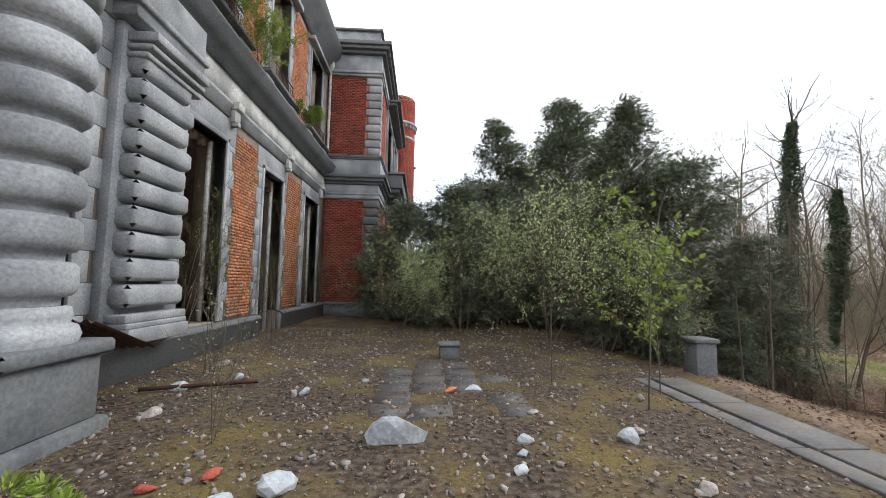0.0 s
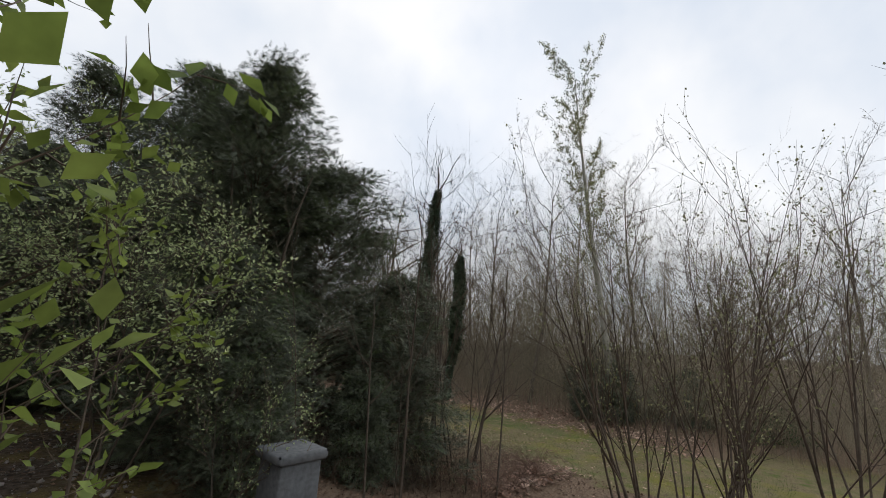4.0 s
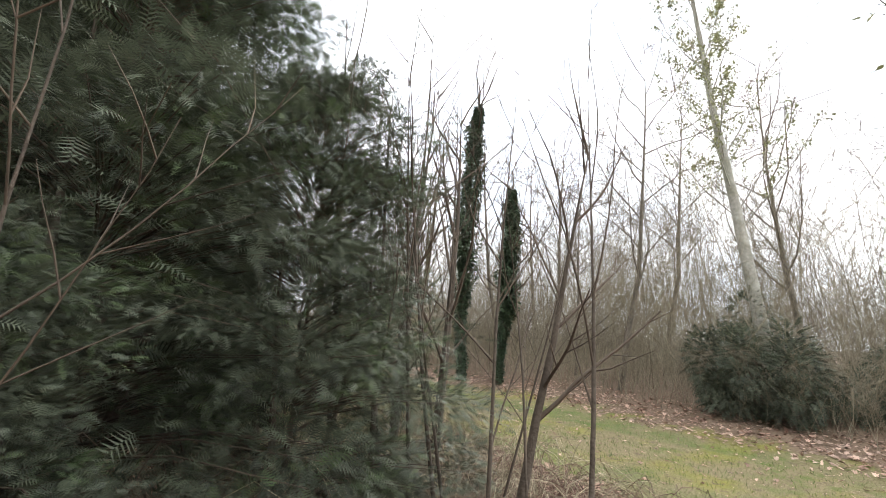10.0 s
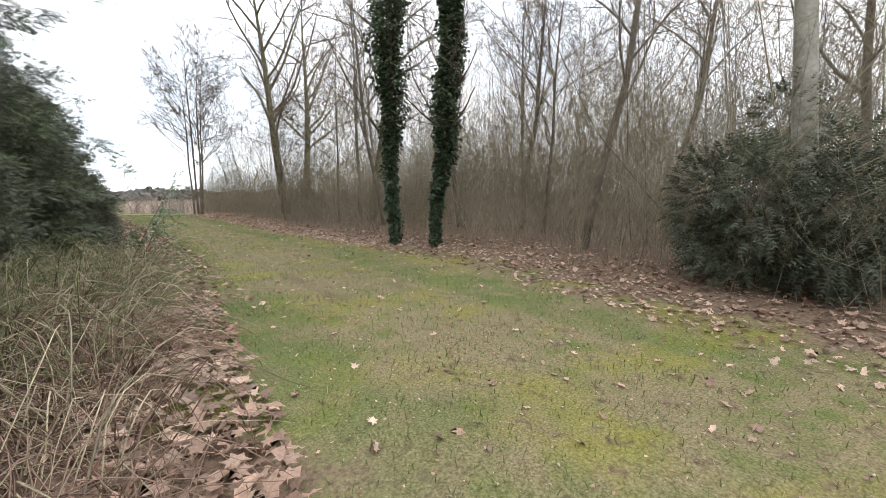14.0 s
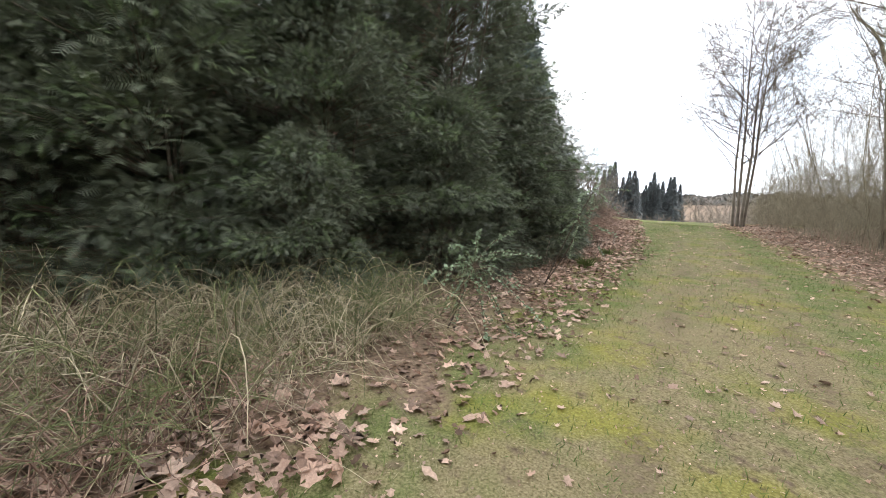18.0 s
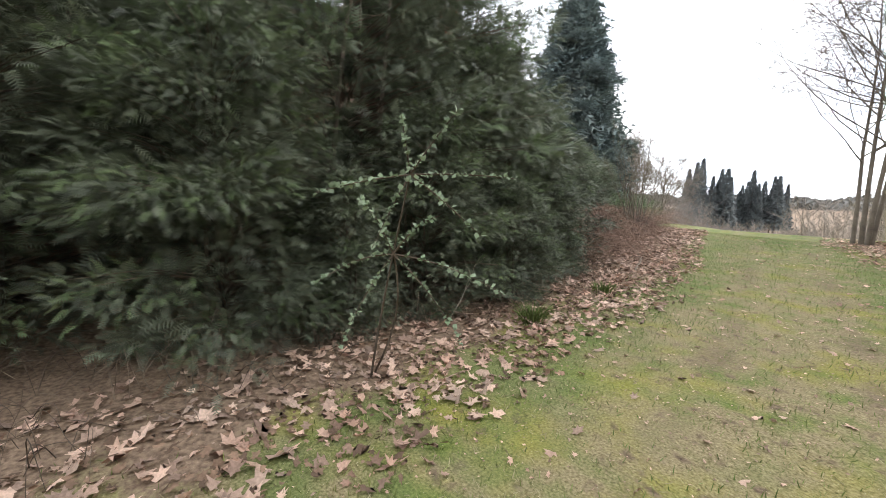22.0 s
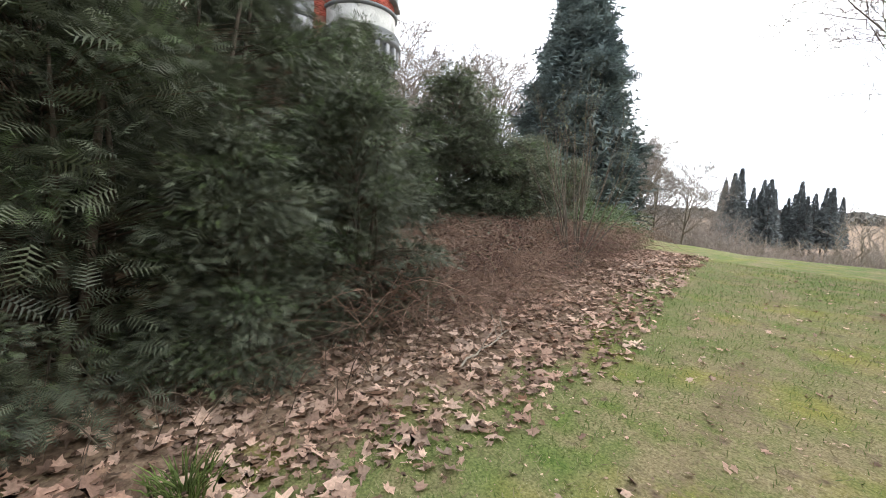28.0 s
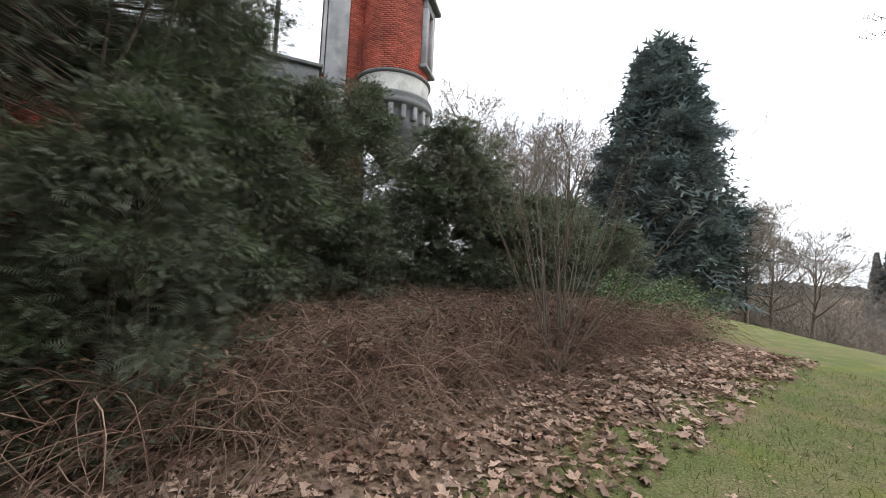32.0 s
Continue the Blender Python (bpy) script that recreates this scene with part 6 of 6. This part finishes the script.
litter("bramble_greens", 220, 2200, bramble_spot, 0.055, M_IVY, "dark green bramble leaves in the dead tangle", 0.9)


def grass_blades():
    rng = np.random.default_rng(221)
    n = 150000
    y = 4.0 + 30 * rng.random(n)
    x = track_x(y) + rng.normal(-0.7, 1.7, n)
    g, bare, terr, lush = cover_of(x, y)
    keep = (rng.random(n) < g * (0.45 + 0.55 * lush) * (1 - 0.75 * bare)) & (terr < 0.3)
    x, y = x[keep], y[keep]
    n = len(x)
    where = np.stack([x, y, ground_z(x, y) - 0.005], -1)
    d = rng.normal(0, 0.55, (n, 3)) + np.array([0, 0, 1.0])
    v = np.array([(-0.06, 0, 0), (0.06, 0, 0), (0.045, 0.6, 0.04), (0, 1, 0.14)])
    dry = rng.random(n) < 0.3 + 0.4 * smooth(-0.3, 0.4, bumps(x * 2.3, y * 1.9))
    for sel, m, nm, lb in ((~dry, M_GRASS, "grass", "short worn spring grass of the track"), (dry, M_GRASS_DRY, "dry_grass", "short dead grass of the track")):
        flat = np.array([1, 1, 0.45 if nm == "dry_grass" else 1.0])
        vv, ff = scatter(v, np.array([[0, 1, 2, 3]]), where[sel], turns(rng, d[sel] * flat + (nm == "dry_grass") * rng.normal(0, 0.5, (sel.sum(), 3)) * np.array([1, 1, 0])), 0.04 * rng.uniform(0.5, 1.6, sel.sum()))
        solid(nm, arrays_mesh(nm, vv, ff), m, lb, "grass", kind="stuff")


grass_blades()


def tuft(name, seed, x, y, n, h, material, label, spread=0.16):
    rng = np.random.default_rng(seed)
    a = rng.uniform(0, 6.28, n)
    r = spread * rng.random(n) ** 0.7
    px_, py_ = x + np.cos(a) * r, y + np.sin(a) * r
    b = Buf()
    for i in range(n):
        s = np.linspace(0, 1, 4)
        hh = h * rng.uniform(0.6, 1.2)
        z = gz(px_[i], py_[i])
        o = hh * 0.5 * s ** 2 * rng.uniform(0.3, 1.3)
        b.tube(np.c_[px_[i] + np.cos(a[i]) * o, py_[i] + np.sin(a[i]) * o, z + hh * s * (1 - 0.25 * s)], [0.006, 0.005, 0.004, 0.001], 3)
    return solid(name, b.mesh(name), material, label, "tuft")


tuft("grass_tuft", 231, 11.06, 21.2, 120, 0.28, M_GRASS, "green grass tuft at the foot of the yews")
tuft("grass_tuft", 233, 10.9, 23.3, 90, 0.2, M_GRASS, "green grass tuft at the foot of the yews")

# ---- the terrace ----
leafy_bush("fern_clump", 241, 0.36, 0.34, 0.36, 1500, 0.07, M_FERN, "bright yellow-green clump of foliage on the terrace", -2.2, 2.35, M_BROOM, (LEAF_V * np.array([0.5, 1, 1]), LEAF_F), 14)


def rock(name, seed, x, y, sx, sy, sz, material, label, group="", turn=0.0, sink=0.15):
    """An angular stone: a cube subdivided once and knocked about, with chamfered planes."""
    rng = np.random.default_rng(seed)
    bm = bmesh.new()
    bmesh.ops.create_icosphere(bm, subdivisions=2, radius=0.5)
    planes = [Vector(rng.normal(0, 1, 3)).normalized() for _ in range(7)]
    for v in bm.verts:
        for p in planes:
            over = v.co.dot(p) - 0.3
            if over > 0:
                v.co -= p * over
        v.co = Vector((v.co.x * sx, v.co.y * sy, v.co.z * sz))
    me = bpy.data.meshes.new(name)
    bm.to_mesh(me)
    bm.free()
    me.materials.append(material)
    ob = tagged(new(name, me), label, "stone", group)
    ob.location = (x, y, gz(x, y) + sz * (0.36 - sink))
    ob.rotation_euler = (0, 0, radians(turn))
    return ob


ROCKS = [(-0.2, 3.85, 0.52, 0.34, 0.26, 20), (-1.0, 2.95, 0.3, 0.2, 0.16, 30), (-1.3, 2.75, 0.36, 0.16, 0.12, 80), (2.0, 3.8, 0.2, 0.16, 0.18, 10), (1.0, 3.8, 0.2, 0.16, 0.08, 50),
         (0.75, 5.6, 0.24, 0.12, 0.1, 15), (2.2, 4.0, 0.12, 0.1, 0.08, 0), (-1.5, 5.4, 0.15, 0.1, 0.12, 60), (-1.62, 5.3, 0.16, 0.08, 0.12, 100), (0.8, 3.2, 0.14, 0.1, 0.07, 40),
         (2.1, 2.9, 0.14, 0.12, 0.1, 70), (-2.2, 2.7, 0.2, 0.12, 0.1, 33), (-2.9, 4.6, 0.22, 0.14, 0.12, 71), (-3.2, 5.6, 0.24, 0.2, 0.12, 12), (-3.4, 7.2, 0.26, 0.16, 0.12, 55),
         (-2.7, 6.2, 0.16, 0.12, 0.1, 95), (1.3, 4.6, 0.14, 0.08, 0.06, 25), (-0.8, 6.1, 0.12, 0.1, 0.06, 40), (2.9, 5.2, 0.14, 0.1, 0.08, 80), (0.9, 3.5, 0.1, 0.1, 0.06, 10)]
for i, (x, y, a, c, h, t) in enumerate(ROCKS):
    rock("stone", 300 + i, x, y, a * 1.2, c * 1.2, h * 1.3, M_ROCK if i < 5 or i % 2 else M_RUBBLE, "angular pale grey stone lying on the terrace rubble", "stones on the terrace", t)
rock("broken_brick", 340, 0.42, 5.5, 0.22, 0.12, 0.1, M_BRICK_ORANGE, "broken orange brick on the paving", "bricks on the terrace", 20, 0.0)
rock("broken_brick", 341, -1.55, 3.2, 0.2, 0.12, 0.08, M_BRICK_RED, "broken red brick in the rubble", "bricks on the terrace", 70, 0.0)
rock("broken_brick", 342, -1.9, 3.0, 0.17, 0.1, 0.07, M_BRICK_RED, "broken red brick in the rubble", "bricks on the terrace", 10, 0.0)


def chips():
    """Small rubble over the terrace."""
    rng = np.random.default_rng(350)
    n = 12000
    x, y = rng.uniform(-4.2, 4.2, n), 0.8 + 12 * rng.random(n) ** 1.3
    q = np.array([[i, j, k] for i in (-0.5, 0.5) for j in (-0.5, 0.5) for k in (-0.5, 0.5)])
    f = np.array([[0, 1, 3, 2], [4, 6, 7, 5], [0, 4, 5, 1], [2, 3, 7, 6], [0, 2, 6, 4], [1, 5, 7, 3]])
    size = np.stack([rng.uniform(0.5, 1.6, n), rng.uniform(0.5, 1.3, n), rng.uniform(0.3, 0.9, n)], -1) * (0.008 + 0.04 * rng.random(n) ** 4)[:, None]
    where = np.stack([x, y, ground_z(x, y) + 0.006], -1)
    v, ff = scatter(q, f, where, turns(rng, rng.normal(0, 1, (n, 3)) * np.array([1, 1, 0.3])), size)
    solid("rubble", arrays_mesh("rubble", v, ff), M_RUBBLE, "small stone and mortar rubble strewn over the terrace", "rubble", kind="stuff")


chips()

# the dark hewn block
b = Buf()
b.box(0.37, 0.77, 7.78, 8.1, -0.02, 0.24, 0.03)
b.box(0.35, 0.79, 7.76, 8.12, 0.24, 0.31, 0.025)
solid("stone_block", b.mesh("stone_block"), M_STONE_DARK, "dark hewn stone block lying on the terrace", "block")

# paving: slate slabs showing through the rubble, and the kerb of the terrace edge
paving = thing("paving", "grey slate paving slabs showing through moss and rubble", "paving", kind="structure")
rp = random.Random(9)
for i in range(4):
    for j in range(7):
        x, y = -0.6 + i * 0.5, 4.0 + j * 0.5
        if (i in (0, 3) and j in (0, 6)) or rp.random() < 0.35:
            continue
        q = Buf()
        dz = 0.002 + rp.uniform(0, 0.007)
        w = lambda: rp.uniform(-0.05, 0.02)
        c = [(x - w(), y - w()), (x + 0.49 + w(), y - w()), (x + 0.49 + w(), y + 0.49 + w()), (x - w(), y + 0.49 + w())]
        q.add([(a, e, -0.04) for a, e in c] + [(a, e, dz + rp.uniform(-0.004, 0.004)) for a, e in c], [[0, 3, 2, 1], [4, 5, 6, 7], [0, 1, 5, 4], [1, 2, 6, 5], [2, 3, 7, 6], [3, 0, 4, 7]])
        part("slab", q.mesh("slab"), M_SLATE, paving)
kerb = thing("terrace_kerb", "long grey stone kerb slabs along the terrace edge", "kerb", kind="structure")
y = -2.5
while y < 5.0:
    ln = 1.25 + rp.uniform(-0.2, 0.3)
    q = Buf()
    q.box(3.62 + rp.uniform(-0.02, 0.02), 4.12, y, y + ln - 0.012, -0.14, 0.045 + rp.uniform(-0.012, 0.012), 0.012)
    part("slab", q.mesh("slab"), M_SLATE, kerb)
    q = Buf()
    q.box(3.36, 3.6, y + 0.1, y + ln + 0.08, -0.14, 0.02 + rp.uniform(-0.01, 0.01), 0.012)
    part("slab", q.mesh("slab"), M_SLATE, kerb)
    y += ln
pier = thing("stone_pier", "square weathered stone pier at the terrace edge, shade put into its dark colour", "pier", 4.85, 6.75, 0)
zg = gz(4.85, 6.75)
# The dark stone colour stands in for the shadow the pier is in.
box_part("shaft", pier, M_STONE_DARK, (4.67, 5.03, 6.57, 6.93, zg - 0.3, 0.52), 0.015)
box_part("cap", pier, M_STONE_DARK, (4.63, 5.07, 6.53, 6.97, 0.52, 0.6), 0.02)


def corrugated(x, y, z, length, width, turn, tilt, label):
    b = Buf()
    n = 56
    a = np.linspace(0, 1, n)
    w = np.stack([(a - 0.5) * width, 0 * a, 0.022 * np.sin(a * 14 * np.pi)], -1)
    for dz in (0.0,):
        v = np.concatenate([w + np.array([0, s * length, dz]) for s in (-0.5, 0.5)] + [w + np.array([0, s * length, dz - 0.003]) for s in (-0.5, 0.5)])
        i = np.arange(n - 1)
        b.add(v, np.concatenate([np.stack([i, i + 1, i + 1 + n, i + n], -1), np.stack([i + 2 * n + 1, i + 2 * n, i + 3 * n, i + 3 * n + 1], -1)]))
    ob = solid("corrugated_sheet", b.mesh("corrugated_sheet"), M_RUST, label, "metal sheet")
    ob.matrix_world = pose(x, y, z, tilt, 0, turn)
    return ob


corrugated(-3.75, 4.75, 0.82, 1.5, 0.8, 12, -18, "rusty corrugated iron sheet leaning in the doorway")
b = Buf()
b.tube([(-3.6, 5.4, 0.06), (-2.3, 5.9, 0.05)], [0.03, 0.03], 6)
solid("rusty_bar", b.mesh("rusty_bar"), M_RUST, "rusty iron bar lying on the terrace", "bar")
# creepers on the facade
for i, (y, z, h) in enumerate(((7.9, 0.58, 3.0), (11.3, 0.1, 3.2), (15.6, 0.58, 2.6), (8.3, 0.58, 2.4))):
    sapling(260 + i, FX - 0.35, y, h, "leafless climber rooted in an empty window", M_LEAF_YOUNG, stems=4, spread=0.25, per=1, size=0.035, r=0.01, lean=(0.25, 0), z=z, kids=(8, 5, 3), name="climber")
for i, (y, h) in enumerate(((7.6, 1.9), (9.4, 1.5), (6.5, 1.6), (5.6, 1.4), (12.9, 0.9))):
    sapling(270 + i, FX + 0.3, y, h, "budding shrub growing on the mossy cornice", M_LEAF_YOUNG, stems=6, spread=0.6, per=6, size=0.04, r=0.007, lean=(0.6, 0), z=6.5, kids=(8, 5, 3), name="cornice_shrub")
for i, (x, y, h) in enumerate(((-1.9, 3.9, 1.4), (-3.0, 8.4, 2.2), (-2.4, 11.5, 1.8), (-3.4, 12.9, 2.2), (-1.2, 13.8, 2.2), (-2.2, 15.3, 2.0), (-3.3, 6.4, 1.8))):
    sapling(280 + i, x, y, h, "thin leafless sapling growing through the terrace", M_BUD, stems=3, spread=0.15, per=1, size=0.025, r=0.007, kids=(6, 4, 3), name="terrace_sapling")


def fallen_branch(seed, start, end, r, label):
    """A pale dead branch with a few short forks."""
    rng = np.random.default_rng(seed)
    a, e = np.array(start, float), np.array(end, float)
    t = thing("fallen_branch", label, "branch")
    pts = a + (e - a) * np.linspace(0, 1, 8)[:, None] + rng.normal(0, 0.015, (8, 3))
    b = Buf()
    b.tube(pts, r * np.linspace(1, 0.45, 8), 6)
    part("stem", b.mesh("stem"), M_DEADWOOD, t, soft=True)
    for k in (3, 5, 6):
        q, _ = wander(rng, pts[k], (e - a) / np.linalg.norm(e - a) + rng.normal(0, 0.6, 3) + np.array([0, 0, 0.3]), 0.3, 4, 0.12, 0.02)
        b = Buf()
        b.tube(q, r * np.linspace(0.5, 0.2, len(q)), 5)
        part("fork", b.mesh("fork"), M_DEADWOOD, t)


M_DEADWOOD = mat("bleached_dead_wood", (0.3, 0.26, 0.21), (0.42, 0.37, 0.3), 6, 60, 0.9, 0.4)
fallen_branch(401, (10.35, 20.5, gz(10.35, 20.5)), (10.32, 21.0, -0.5), 0.009, "pale dead branch sticking out below the yews")
fallen_branch(402, (10.53, 25.38, gz(10.53, 25.38) + 0.04), (10.32, 26.16, gz(10.32, 26.16) + 0.09), 0.012, "bleached fallen branch lying on dry leaves")
